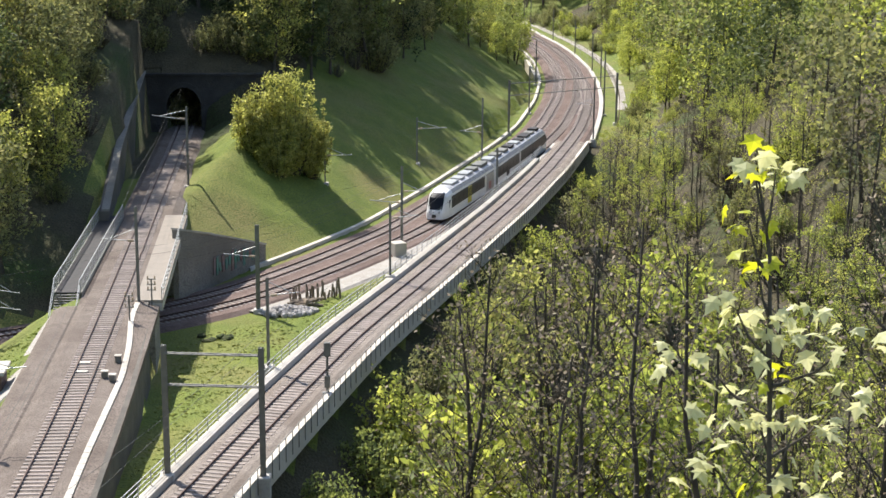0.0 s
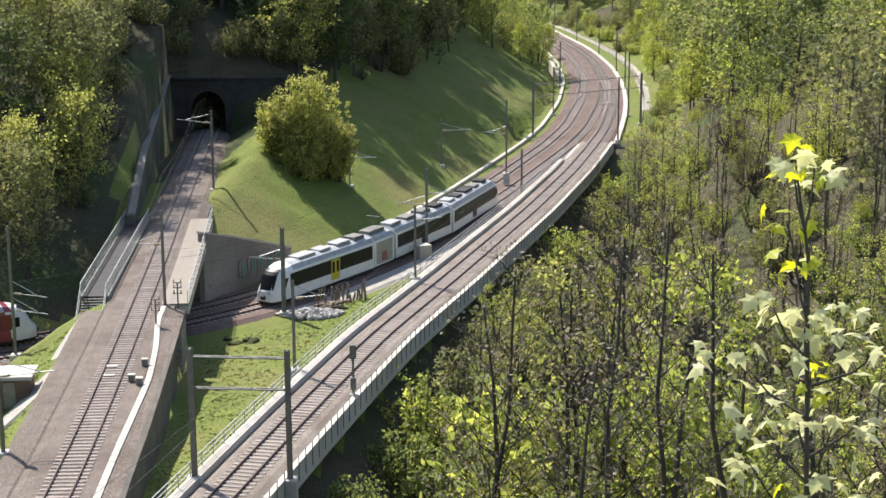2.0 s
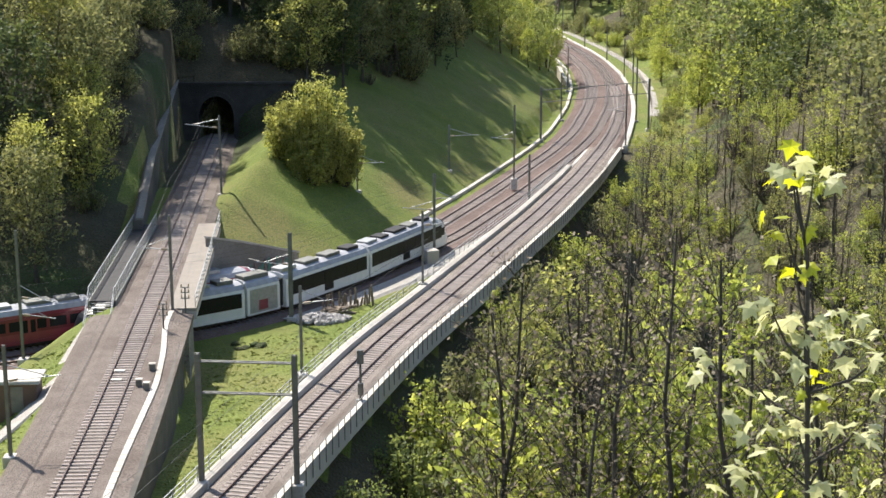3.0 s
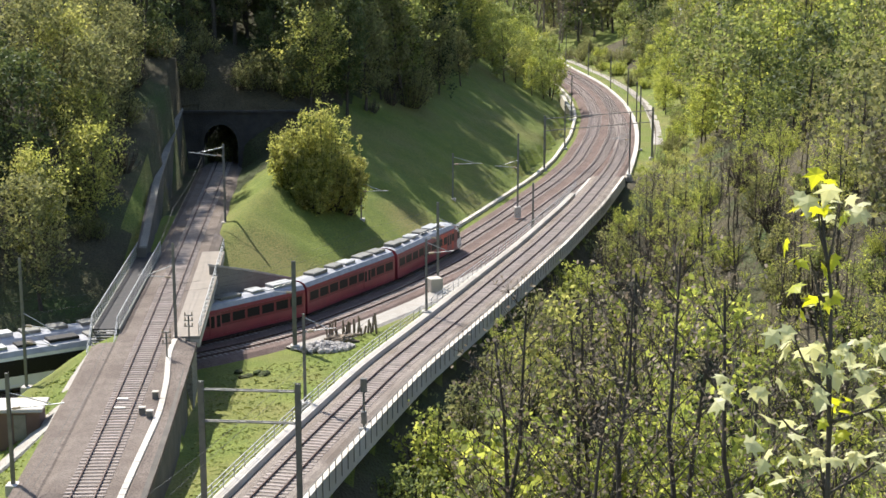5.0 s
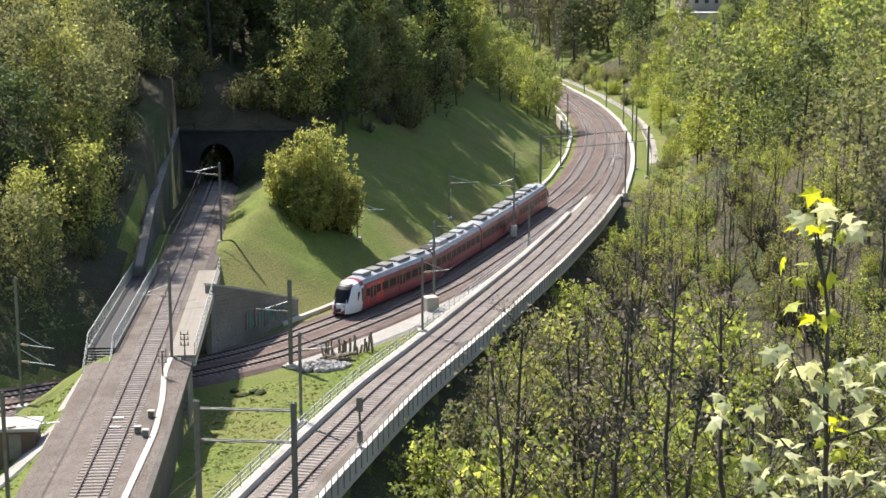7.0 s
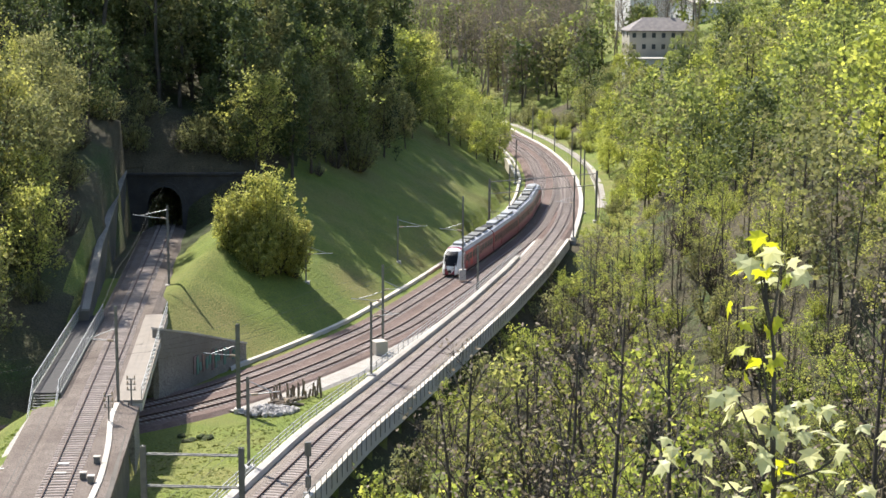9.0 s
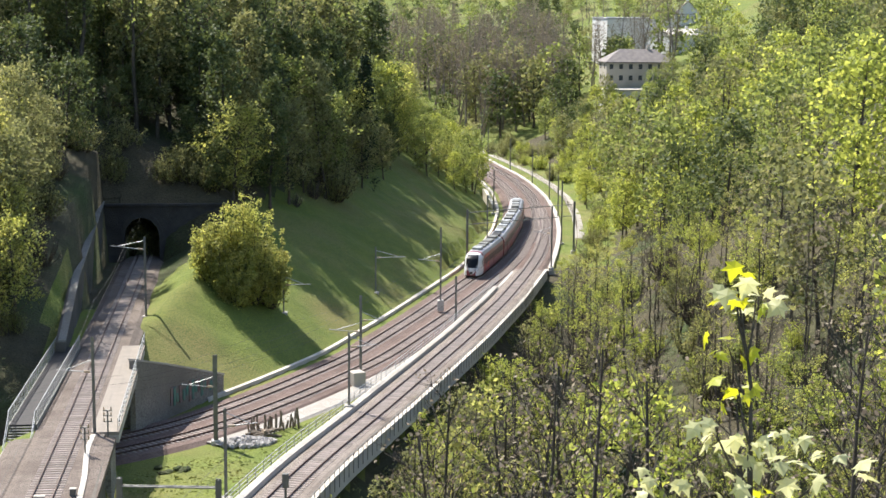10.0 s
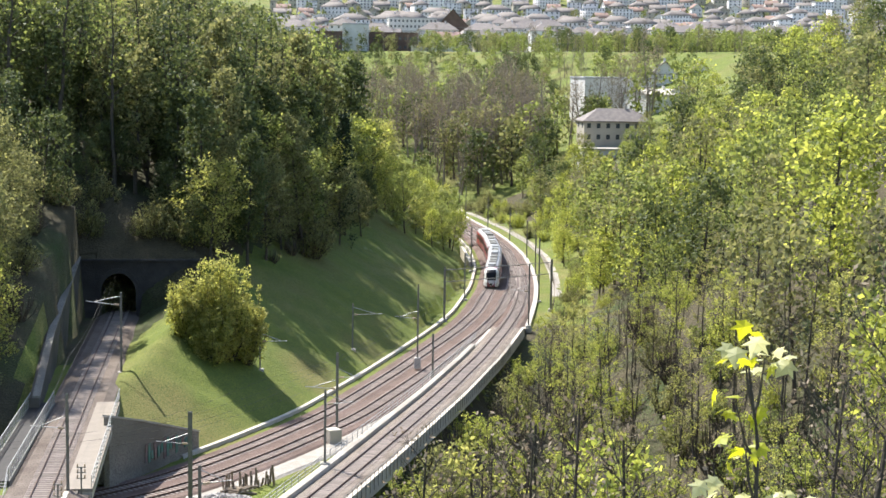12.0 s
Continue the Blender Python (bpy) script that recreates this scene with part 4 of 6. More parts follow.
# contact and carrier wires
def wires(line, s0, s1, span, label):
    t = thing("overhead_line", label, "overhead wire", group="overhead wires")
    vs, fs = [], []
    n = int((s1 - s0) / 3)
    tube(vs, fs, [line.at(s, 0, 5.5) for s in np.linspace(s0, s1, n)], [0.012] * n, 4)
    part_mesh("contact_wire", vs, fs, M_WIRE, t)
    vs, fs = [], []
    tube(vs, fs, [line.at(s, 0, 6.9 - 0.8 * math.sin(math.pi * ((s - s0) % span) / span)) for s in np.linspace(s0, s1, n)], [0.012] * n, 4)
    part_mesh("carrier_wire", vs, fs, M_WIRE, t)


wires(HILL, HILL.at_y(120), HILL.at_y(480), 45, "thin contact and carrier wires over the main line")
wires(NEAR, NEAR.at_y(120), NEAR.at_y(480), 45, "thin contact and carrier wires over the second track")
wires(VIA, VIA.at_y(72), VIA.length - 3, 42, "thin contact and carrier wires over the viaduct")
wires(LEFT, 5, LEFT.at_y(232), 45, "thin contact and carrier wires over the single line")


# ---- trees ----
def leaf_quads(rnd, centres, spread, count, size, flat=0.0):
    """Verts and faces of count small leaf faces around each centre."""
    c = np.repeat(np.asarray(centres, float), count, axis=0)
    n = len(c)
    c = c + rnd.normal(0, 1, (n, 3)) * spread
    a = rnd.normal(0, 1, (n, 3))
    a /= np.linalg.norm(a, axis=1)[:, None]
    b = np.cross(a, rnd.normal(0, 1, (n, 3)))
    b /= np.linalg.norm(b, axis=1)[:, None]
    sz = (size * rnd.uniform(0.6, 1.3, n))[:, None]
    v = np.empty((n, 4, 3))
    v[:, 0], v[:, 1], v[:, 2], v[:, 3] = c - a * sz * 0.62, c + b * sz * 0.38 - a * sz * 0.05, c + a * sz * 0.62, c - b * sz * 0.38 + a * sz * 0.05
    return v.reshape(-1, 3)


def tree(name, label, seed, h, crown_r, base, limbs, leaves, size, spread, leaf_mat, bark, trunk_r=0.22, shape="round", twigs=4, up=0.5, category="tree", stems=1):
    """A tapered trunk with limbs and twigs, and a crown of many small leaves."""
    rnd = np.random.default_rng(seed)
    t = thing(name, label, category)
    bv, bf, tips = [], [], []
    for stem in range(stems):
        lean = Vector((rnd.normal(0, 0.06), rnd.normal(0, 0.06), 0)) * (1 if stems == 1 else 3)
        ph = h * (1 if stem == 0 else rnd.uniform(0.7, 0.95))
        pts = []
        wob = Vector((0, 0, 0))
        for i in range(9):
            k = i / 8
            wob += Vector((rnd.normal(0, 0.012), rnd.normal(0, 0.012), 0)) * ph * 0.6
            pts.append(Vector((0, 0, ph * k)) + lean * ph * k + wob + (Vector((0, 0, -0.6)) if i == 0 else Vector()))
        tube(bv, bf, pts, [trunk_r * (1.25 if i == 0 else 1.0) * (1 - 0.9 * i / 8) + 0.015 for i in range(9)], 7)
        tips.append(pts[-1])
        for i in range(limbs // stems):
            k = base + (0.98 - base) * ((i + rnd.uniform(0, 1)) / max(1, limbs // stems))
            o = pts[0].lerp(pts[8], 0) if k <= 0 else pts[min(7, int(k * 8))].lerp(pts[min(8, int(k * 8) + 1)], k * 8 % 1)
            kk = (k - base) / (1 - base)
            if shape == "round":
                reach = crown_r * (0.35 + 0.65 * math.sin(math.pi * min(1, 0.15 + 0.85 * kk)))
            elif shape == "cone":
                reach = crown_r * (1 - kk) + 0.25
            else:
                reach = crown_r * (1.0 - 0.55 * kk)
            ang = i * 2.4 + rnd.uniform(-0.5, 0.5)
            rise = up + rnd.uniform(-0.15, 0.25)
            if shape == "cone":
                rise = -0.15 - 0.1 * (1 - kk)
            d = Vector((math.cos(ang), math.sin(ang), rise)).normalized()
            e = o + d * reach * rnd.uniform(0.75, 1.15)
            mid = o.lerp(e, 0.5) + Vector((rnd.normal(0, .05), rnd.normal(0, .05), -0.03 * reach)) * reach * 0.5
            lr = max(0.025, trunk_r * 0.36 * (1 - 0.7 * k))
            tube(bv, bf, [o, mid, e], [lr, lr * 0.65, lr * 0.25], 4)
            tips.append(e)
            for _ in range(twigs):
                q = rnd.uniform(0.3, 0.95)
                p = o.lerp(mid, q * 2) if q < 0.5 else mid.lerp(e, q * 2 - 1)
                td = (d + Vector(rnd.normal(0, 0.6, 3)) + Vector((0, 0, 0.2 if shape != "cone" else -0.1))).normalized()
                te = p + td * reach * rnd.uniform(0.2, 0.5)
                tube(bv, bf, [p, te], [max(0.014, lr * 0.35), 0.008], 3)
                tips.append(te)
                tips.append(p.lerp(te, 0.5))
    part_mesh("trunk", bv, bf, bark, t)
    v = leaf_quads(rnd, [tuple(p) for p in tips], spread, max(1, leaves // len(tips)), size)
    n = len(v) // 4
    part_mesh("crown", v, np.arange(4 * n).reshape(-1, 4).tolist(), leaf_mat, t)
    return t


def bush(name, label, seed, h, r, stems, leaves, size, leaf_mat, category="bush"):
    """Many leaning stems from one foot, clothed with leaves."""
    rnd = np.random.default_rng(seed)
    t = thing(name, label, category)
    bv, bf, tips = [], [], []
    for i in range(stems):
        ang, out = rnd.uniform(0, 2 * math.pi), math.sqrt(rnd.uniform(0, 1))
        e = Vector((math.cos(ang) * r * out, math.sin(ang) * r * out, h * (1 - 0.45 * out ** 2) * rnd.uniform(0.6, 1.12)))
        o = Vector((math.cos(ang), math.sin(ang), 0)) * 0.3 * r * out + Vector((0, 0, -0.3))
        mid = o.lerp(e, 0.5) + Vector((e.x, e.y, 0)) * 0.15
        tube(bv, bf, [o, mid, e], [0.09, 0.05, 0.015], 4)
        for k in np.linspace(0.25, 1.0, 7):
            p = o.lerp(mid, k * 2) if k < 0.5 else mid.lerp(e, k * 2 - 1)
            tips.append(p + Vector(rnd.normal(0, 0.05 * r, 3)))
            tips.append(p + Vector(rnd.normal(0, 0.09 * r, 3)))
    part_mesh("branchwork", bv, bf, M_BARK, t)
    v = leaf_quads(rnd, [tuple(p) for p in tips], r * 0.075, max(1, leaves // len(tips)), size)
    n = len(v) // 4
    part_mesh("crown", v, np.arange(4 * n).reshape(-1, 4).tolist(), leaf_mat, t)
    return t


PROTO, USED = {}, set()
TREES = random.Random(7)


def protos():
    P = PROTO
    P["dense"] = [tree("tree", "broadleaf tree in dark green spring leaf on the hillside", 10 + i, 15, 5.2, 0.12, 26, 3400, 0.42, 0.5, M_LEAF_DARK, M_BARK, 0.24, twigs=5) for i in range(3)]
    P["edge"] = [tree("tree", "narrow dark green tree at the edge of the wood", 14 + i, 17, 2.9, 0.16, 26, 3000, 0.4, 0.42, (M_LEAF_DARK, M_LEAF_OLIVE, M_LEAF_DARK)[i], M_BARK, 0.22, twigs=4, up=0.9) for i in range(3)]
    P["spring"] = [tree("tree", "broadleaf tree in fresh light green leaf", 20 + i, 15, 4.8, 0.12, 26, 3400, 0.37, 0.46, M_LEAF, M_BARK, 0.2, twigs=5) for i in range(3)]
    P["lime"] = [tree("tree", "young tree in bright lime-green leaf", 30 + i, 12, 3.6, 0.15, 22, 2600, 0.33, 0.4, M_LEAF_LIME, M_BARK, 0.16, twigs=5) for i in range(2)]
    P["olive"] = [tree("tree", "budding tree with olive-brown young leaf", 40 + i, 14, 4.8, 0.12, 28, 3400, 0.32, 0.46, M_LEAF_OLIVE, M_BARK, 0.2, twigs=6, up=0.8) for i in range(3)]
    P["willow"] = [tree("tree", "rounded tree in yellow-green young leaf", 45 + i, 13, 5.0, 0.08, 30, 3800, 0.3, 0.44, M_WILLOW, M_BARK, 0.2, twigs=6, up=0.8) for i in range(2)]
    P["bare"] = [tree("bare_tree", "tall bare tree with grey-brown twigs and few buds", 50 + i, 20, 3.4, 0.28, 30, 260, 0.14, 0.3, M_TWIG, M_BARK, 0.17, twigs=8, up=1.0) for i in range(3)]
    P["sparse"] = [tree("tree", "slender tree with thin crown of small yellow-green leaves", 60 + i, 21, 3.4, 0.3, 20, 2600, 0.18, 0.22, M_LEAF_LIME if i % 2 else M_WILLOW, M_BARK, 0.2, twigs=5, up=0.9) for i in range(5)]
    P["sapling"] = [tree("tree", "thin many-stemmed young tree in yellow-green leaf", 65 + i, 17, 3.0, 0.25, 22, 2500, 0.175, 0.22, M_LEAF_LIME, M_BARK, 0.14, twigs=5, up=0.9, stems=2) for i in range(3)]
    P["wood"] = [tree("tree", "tall forest tree", 70 + i, 27, 4.4, 0.42, 20, (820, 760, 420)[i], 0.55, 0.7, (M_LEAF_DARK, M_LEAF_OLIVE, M_LEAF)[i], M_BARK, 0.36, twigs=3, up=0.9) for i in range(3)]
    P["wood_dark"] = [tree("tree", "tall forest tree", 75 + i, 24, 5.0, 0.2, 20, 1200, 0.7, 0.7, M_LEAF_DARK, M_BARK, 0.3, twigs=3, up=0.6) for i in range(2)]
    P["far"] = [tree("tree", "far tree", 77 + i, 14, 4.6, 0.1, 14, 620, 0.85, 0.75, (M_LEAF, M_LEAF_OLIVE, M_LEAF_DARK, M_LEAF)[i], M_BARK, 0.25, twigs=2) for i in range(4)]
    P["far_spring"] = [tree("tree", "far tree", 120 + i, 15, 4.4, 0.1, 22, 1350, 0.5, 0.58, (M_LEAF, M_LEAF_LIME, M_LEAF_DARK, M_LEAF_OLIVE)[i], M_BARK, 0.2, twigs=3) for i in range(4)]
    P["far_bare"] = [tree("tree", "far bare tree", 84 + i, 19, 3.6, 0.22, 26, 420, 0.3, 0.5, M_TWIG, M_BARK_GREY, 0.26, twigs=6, up=1.2) for i in range(2)]
    P["conifer"] = [tree("conifer", "dark green spruce with drooping branches", 80 + i, 18, 3.2, 0.06, 80, 5000, 0.3, 0.24, M_NEEDLE, M_BARK, 0.2, shape="cone", twigs=3, up=-0.1, category="conifer") for i in range(2)]
    P["bush"] = [bush("bush", "rounded light green bush in the undergrowth", 90 + i, 4.2, 2.6, 26, 2200, 0.25, M_LEAF, "bush") for i in range(2)]
    P["bush_olive"] = [bush("bush", "rounded olive-green bush in young leaf", 94 + i, 5.0, 3.2, 28, 2400, 0.26, M_LEAF_OLIVE, "bush") for i in range(2)]
    P["bush_lime"] = [bush("bush", "bright lime-green bush in fresh leaf", 97 + i, 4.8, 2.6, 26, 2200, 0.24, M_LEAF_LIME, "bush") for i in range(2)]
    P["thicket"] = [bush("shrub", "leafless grey-brown shrub of thin twigs", 190 + i, 5.5, 2.6, 60, 500, 0.12, M_TWIG, "shrub") for i in range(2)]


protos()


def stand_pose(x, y, scale, z=None):
    zz = ground_z(x, y) if z is None else z
    k = scale * TREES.uniform(0.92, 1.08)
    return pose(x, y, zz - 0.1, TREES.uniform(-3, 3), TREES.uniform(-3, 3), TREES.uniform(0, 360)), (k * TREES.uniform(0.88, 1.12), k * TREES.uniform(0.88, 1.12), k)


def plant(kind, x, y, scale=1.0, z=None, label=""):
    """Stand a tree of a kind on the ground."""
    pick = TREES.choice(PROTO[kind])
    m, k = stand_pose(x, y, scale, z)
    if pick.name in USED:
        o = copy_thing(pick, m)
    else:
        USED.add(pick.name)
        pick.matrix_basis = m
        o = pick
    o.scale = k
    if label:
        o["label"] = label
    return o


HEIGHTS = {"edge": 18, "dense": 16, "spring": 16, "lime": 13, "olive": 15, "bare": 21, "sparse": 22, "sapling": 18, "conifer": 18.5, "bush": 4.8, "bush_olive": 5.6, "bush_lime": 5, "thicket": 6, "willow": 14, "far_spring": 16, "wood": 27, "wood_dark": 25, "far": 15, "far_bare": 20}


def spots(x0, x1, y0, y1, gap, test, seed):
    r = random.Random(seed)
    placed = []
    tries = int((x1 - x0) * (y1 - y0) / gap ** 2 * 4)
    xs = [(r.uniform(x0, x1), r.uniform(y0, y1)) for _ in range(tries)]
    arr = np.array(xs)
    dh, _ = HILL.near(arr)
    dv, _ = VIA.near(arr)
    dl, _ = LEFT.near(arr)
    for (x, y), a, b, c in zip(xs, dh, dv, dl):
        if test(x, y, a, b, c) and not any((x - p) ** 2 + (y - q) ** 2 < gap * gap for p, q in placed):
            placed.append((x, y))
    return placed


def scatter(kinds, x0, x1, y0, y1, gap, test, scale=(0.85, 1.15), seed=1, top=None):
    """Plant single trees; top(x, y): the height that no crown passes, as they are cut back for the line."""
    r = random.Random(seed + 100)
    for x, y in spots(x0, x1, y0, y1, gap, test, seed):
        kind, k = r.choice(kinds), r.uniform(*scale)
        if top is not None:
            room = top(x, y) - ground_z(x, y)
            if HEIGHTS[kind] * k * 1.08 > room:
                k = room / HEIGHTS[kind] / 1.08
                if k < 0.45:
                    continue
        plant(kind, x, y, k)


def joined(name, label, category, picks):
    """One mesh of many copies that nobody could count. picks: (thing, matrix)."""
    vs, idxs, starts, ms, mats, base, lbase = [], [], [], [], [], 0, 0
    for src, M in picks:
        for ch in src.children_recursive:
            W = M @ ch.matrix_basis
            W = np.array(W)
            me = ch.data
            co = np.empty(len(me.vertices) * 3)
            me.vertices.foreach_get("co", co)
            vs.append(co.reshape(-1, 3) @ W[:3, :3].T + W[:3, 3])
            idx = np.empty(len(me.loops), dtype=np.int32)
            me.loops.foreach_get("vertex_index", idx)
            st = np.empty(len(me.polygons), dtype=np.int32)
            me.polygons.foreach_get("loop_start", st)
            idxs.append(idx + base)
            starts.append(st + lbase)
            base += len(me.vertices)
            lbase += len(idx)
            mat = me.materials[0]
            if mat not in mats:
                mats.append(mat)
            ms.append(np.full(len(st), mats.index(mat), dtype=np.int32))
    me = bpy.data.meshes.new(name)
    V, I, S = np.concatenate(vs), np.concatenate(idxs), np.concatenate(starts)
    me.vertices.add(len(V))
    me.vertices.foreach_set("co", V.ravel())
    me.loops.add(len(I))
    me.loops.foreach_set("vertex_index", I.astype(np.int32))
    me.polygons.add(len(S))
    me.polygons.foreach_set("loop_start", S.astype(np.int32))
    for mat in mats:
        me.materials.append(mat)
    me.polygons.foreach_set("material_index", np.concatenate(ms))
    me.update(calc_edges=True)
    return tagged(new(name, me), label, category, kind="stuff")


def woods(name, label, kinds, x0, x1, y0, y1, gap, test, scale=(0.85, 1.15), seed=1):
    """One joined wood that nobody could count."""
    r = random.Random(seed + 100)
    picks = []
    for x, y in spots(x0, x1, y0, y1, gap, test, seed):
        src = r.choice(PROTO[r.choice(kinds)])
        m, k = stand_pose(x, y, r.uniform(*scale))
        picks.append((src, m @ Matrix.Diagonal((*k, 1))))
    return joined(name, label, "woodland", picks)


def seen_x(x, y, lo=-0.36, hi=0.42):
    return lo * y < x < hi * y


# sight lines from the lookout to the outer edge of the viaduct, below which the valley trees stay
EDGE = np.array([tuple(VIA.at(s, 3.2, -1.2)) for s in np.arange(V0, VIA.at_y(262), 1.0)])
EDGE_AZ, EDGE_SLOPE = EDGE[:, 0] / EDGE[:, 1], (EDGE[:, 2] - 42.2) / EDGE[:, 1]
order = np.argsort(EDGE_AZ)
EDGE_AZ, EDGE_SLOPE = np.r_[EDGE_AZ[order], 0.15, 0.2, 0.3, 0.6], np.r_[EDGE_SLOPE[order], -0.135, -0.125, -0.09, -0.08]


def tree_top(x, y):
    return 42.2 + y * float(np.interp(x / y, EDGE_AZ, EDGE_SLOPE))


# the willows on the grass spur: one tall lobe with lower ones leaning out of it
for bx, by, bh, br, bn, seed, lab in ((-14.4, 196.5, 13.4, 3.7, 70, 5, "tall yellow-green willow bush on the grass spur"), (-18.4, 196.2, 9.8, 3.3, 52, 6, "lower yellow-green willow bush on the grass spur"),
                                      (-12.0, 197.8, 10.6, 2.5, 36, 7, "narrow yellow-green willow bush on the grass spur"), (-15.9, 193.6, 6.6, 3.3, 40, 8, "low spreading willow bush on the grass spur")):
    wb = bush("willow_bush", lab, seed, bh, br, bn, bn * 250, 0.27, M_WILLOW)
    wb.matrix_basis = pose(bx, by, ground_z(bx, by) - 0.3, 0, 3, seed * 50)


def plant_to(kind, x, y, top):
    """Stand a tree whose crown reaches a known height."""
    plant(kind, x, y, (top - ground_z(x, y)) / HEIGHTS[kind])


# single trees at the edge of the wood, each with its own colour
for kind, x, y, top in (("olive", -20.0, 247, 30.6), ("willow", -14.8, 243, 24.5), ("spring", -12.4, 252, 33), ("olive", -17.4, 243, 24), ("bush_olive", -20.5, 240, 19.5), ("spring", -7.4, 258, 29), ("olive", -4.4, 262, 26), ("olive", -9.6, 250, 22.5),
                        ("bush_olive", -5.0, 256, 18), ("olive", -0.6, 272, 24), ("edge", 0.4, 282, 25), ("olive", 3.4, 290, 21), ("edge", 5.0, 302, 22), ("conifer", -2.0, 278, 36), ("conifer", -4.4, 288, 35),
                        ("lime", 8.9, 340, 24.5), ("willow", 10.8, 336, 18.5), ("lime", 12.6, 346, 17), ("willow", 7.0, 326, 19), ("lime", 4.4, 318, 31), ("lime", -24.0, 252, 30)):
    plant_to(kind, x, y, top)
scatter(["edge", "olive", "edge", "spring", "edge", "willow"], -21, 30, 222, 420, 5.9, lambda x, y, a, b, c: -36 < a < -24.5 and seen_x(x, y), (0.85, 1.2), 2)
scatter(["bush_olive", "thicket"], -16, 30, 236, 400, 5.5, lambda x, y, a, b, c: -28 < a < -25, (0.4, 0.75), 24)
scatter(["lime", "spring", "willow"], 0, 26, 318, 420, 6.0, lambda x, y, a, b, c: -21 < a < -9, (0.5, 0.85), 22)
scatter(["edge"], -24, 24, 222, 340, 6.8, lambda x, y, a, b, c: -41 < a < -31 and seen_x(x, y), (1.25, 1.55), 27)
scatter(["bush_olive", "thicket", "bush_olive"], -50, -30, 164, 223, 3.8, lambda x, y, a, b, c: -13 < c < -7.6, (0.6, 1.05), 28)
# dark undergrowth above the tunnel mouth
scatter(["bush_olive", "dense", "dense"], -46, -19, 227, 243, 4.2, lambda x, y, a, b, c: a < -27, (0.42, 0.6), 29)
scatter(["dense", "edge"], -56, -22, 243, 264, 5.0, lambda x, y, a, b, c: a < -30, (1.0, 1.35), 23)
# bushes and trees left of the cutting
plant("olive", -40.0, 184, 0.95)
plant("willow", -39.5, 172, 0.8)
plant("lime", -41.5, 163, 0.75)
plant("olive", -42.5, 192, 1.1)
plant("willow", -44, 180, 1.15)
scatter(["dense", "olive", "willow", "olive"], -75, -37, 152, 228, 5.6, lambda x, y, a, b, c: a < -9 and c < -9 and seen_x(x, y, -0.4), (0.7, 1.05), 4)
woods("wood_hill", "tall mixed spring wood with dark trunks on the hillside above the tunnel", ["wood"], -170, 20, 236, 480, 6.6,
      lambda x, y, a, b, c: -120 < a < -35 and seen_x(x, y), (0.85, 1.15), 3)
woods("wood_understorey", "dark young growth under the tall wood on the hillside", ["wood_dark"], -140, 15, 250, 440, 8.0,
      lambda x, y, a, b, c: -110 < a < -42 and seen_x(x, y), (0.3, 0.5), 26)
# slender trees on the spur before the lookout
scatter(["sparse", "bare", "sapling", "bare", "sparse", "bare"], 2, 40, 42, 92, 4.2, lambda x, y, a, b, c: b > 8 and 0.045 < x / y < 0.4, (0.85, 1.2), 6, tree_top)
scatter(["bush_lime", "bush", "bush_lime", "thicket", "bush_lime"], 0, 40, 58, 112, 4.4, lambda x, y, a, b, c: b > 7 and -0.02 < x / y < 0.4, (0.7, 1.4), 16, tree_top)
# the valley floor and the far bank
scatter(["bare", "bare", "bare", "sparse", "sapling"], 2, 50, 95, 240, 5.0, lambda x, y, a, b, c: b > 8 and seen_x(x, y), (0.7, 1.0), 7, tree_top)
scatter(["thicket", "bush", "bush_olive", "bush_lime"], -8, 50, 95, 240, 5.4, lambda x, y, a, b, c: b > 4.5 and seen_x(x, y), (0.7, 1.3), 8, tree_top)
for x, y, k in ((14.7, 45.5, 1.25), (15.6, 47.5, 1.2), (13.4, 50, 1.1), (17.5, 52, 1.2)):
    plant("bare", x, y, k, label="tall near tree with dark trunk and bare branching crown")
for x, y, top in ((2.4, 60, 27.0), (3.9, 62, 27.0), (5.2, 60, 27.8), (6.4, 63, 28.6), (7.6, 61, 29.6)):
    plant_to("bare", x, y, top)
for kind, x, y, k in (("bush", -2.0, 106, 1.1), ("bush_lime", -0.6, 113, 1.2), ("bush_olive", 1.2, 121, 1.1), ("bush", 0.4, 103, 1.2), ("bush_olive", 2.2, 110, 1.2), ("bush", 4.0, 124, 1.2), ("bush_lime", 3.6, 115, 1.1), ("bush_olive", 5.0, 133, 1.1), ("bush", 7.4, 139, 1.2), ("bush_olive", 9.0, 149, 1.2)):
    plant(kind, x, y, k)
for k in range(7):
    plant_to("spring" if k % 3 else "lime", 64.5 + 3.6 * k, 441 + 2 * (k % 2), 21.3 - (2.5 if k in (2, 3) else 0))
for kind, x, y, top in (("sapling", 4.4, 58, 19.5), ("lime", 6.0, 64, 20), ("sapling", 7.4, 59, 21.5), ("lime", 8.8, 66, 20.5), ("sapling", 5.4, 68, 19.5), ("lime", 3.6, 66, 15), ("lime", 10.2, 62, 22), ("sapling", 9.6, 56, 20)):
    plant_to(kind, x, y, top)
for k in range(12):
    plant("bush_olive", -37 + 3.0 * (k % 6) + 1.4 * (k // 6), 228.5 + 5.5 * (k // 6), 1.0)
plant("conifer", 22.6, 130, 0.9)
plant("conifer", 26.5, 138, 0.75)
woods("wood_slope", "light green spring wood on the far slope of the valley", ["far_spring"], 40, 150, 130, 450, 8.0,
      lambda x, y, a, b, c: (a > 21 if y > 255 else x > 50) and seen_x(x, y) and not (0.13 * y < x < 0.215 * y and y > 350), (0.65, 1.35), 5)
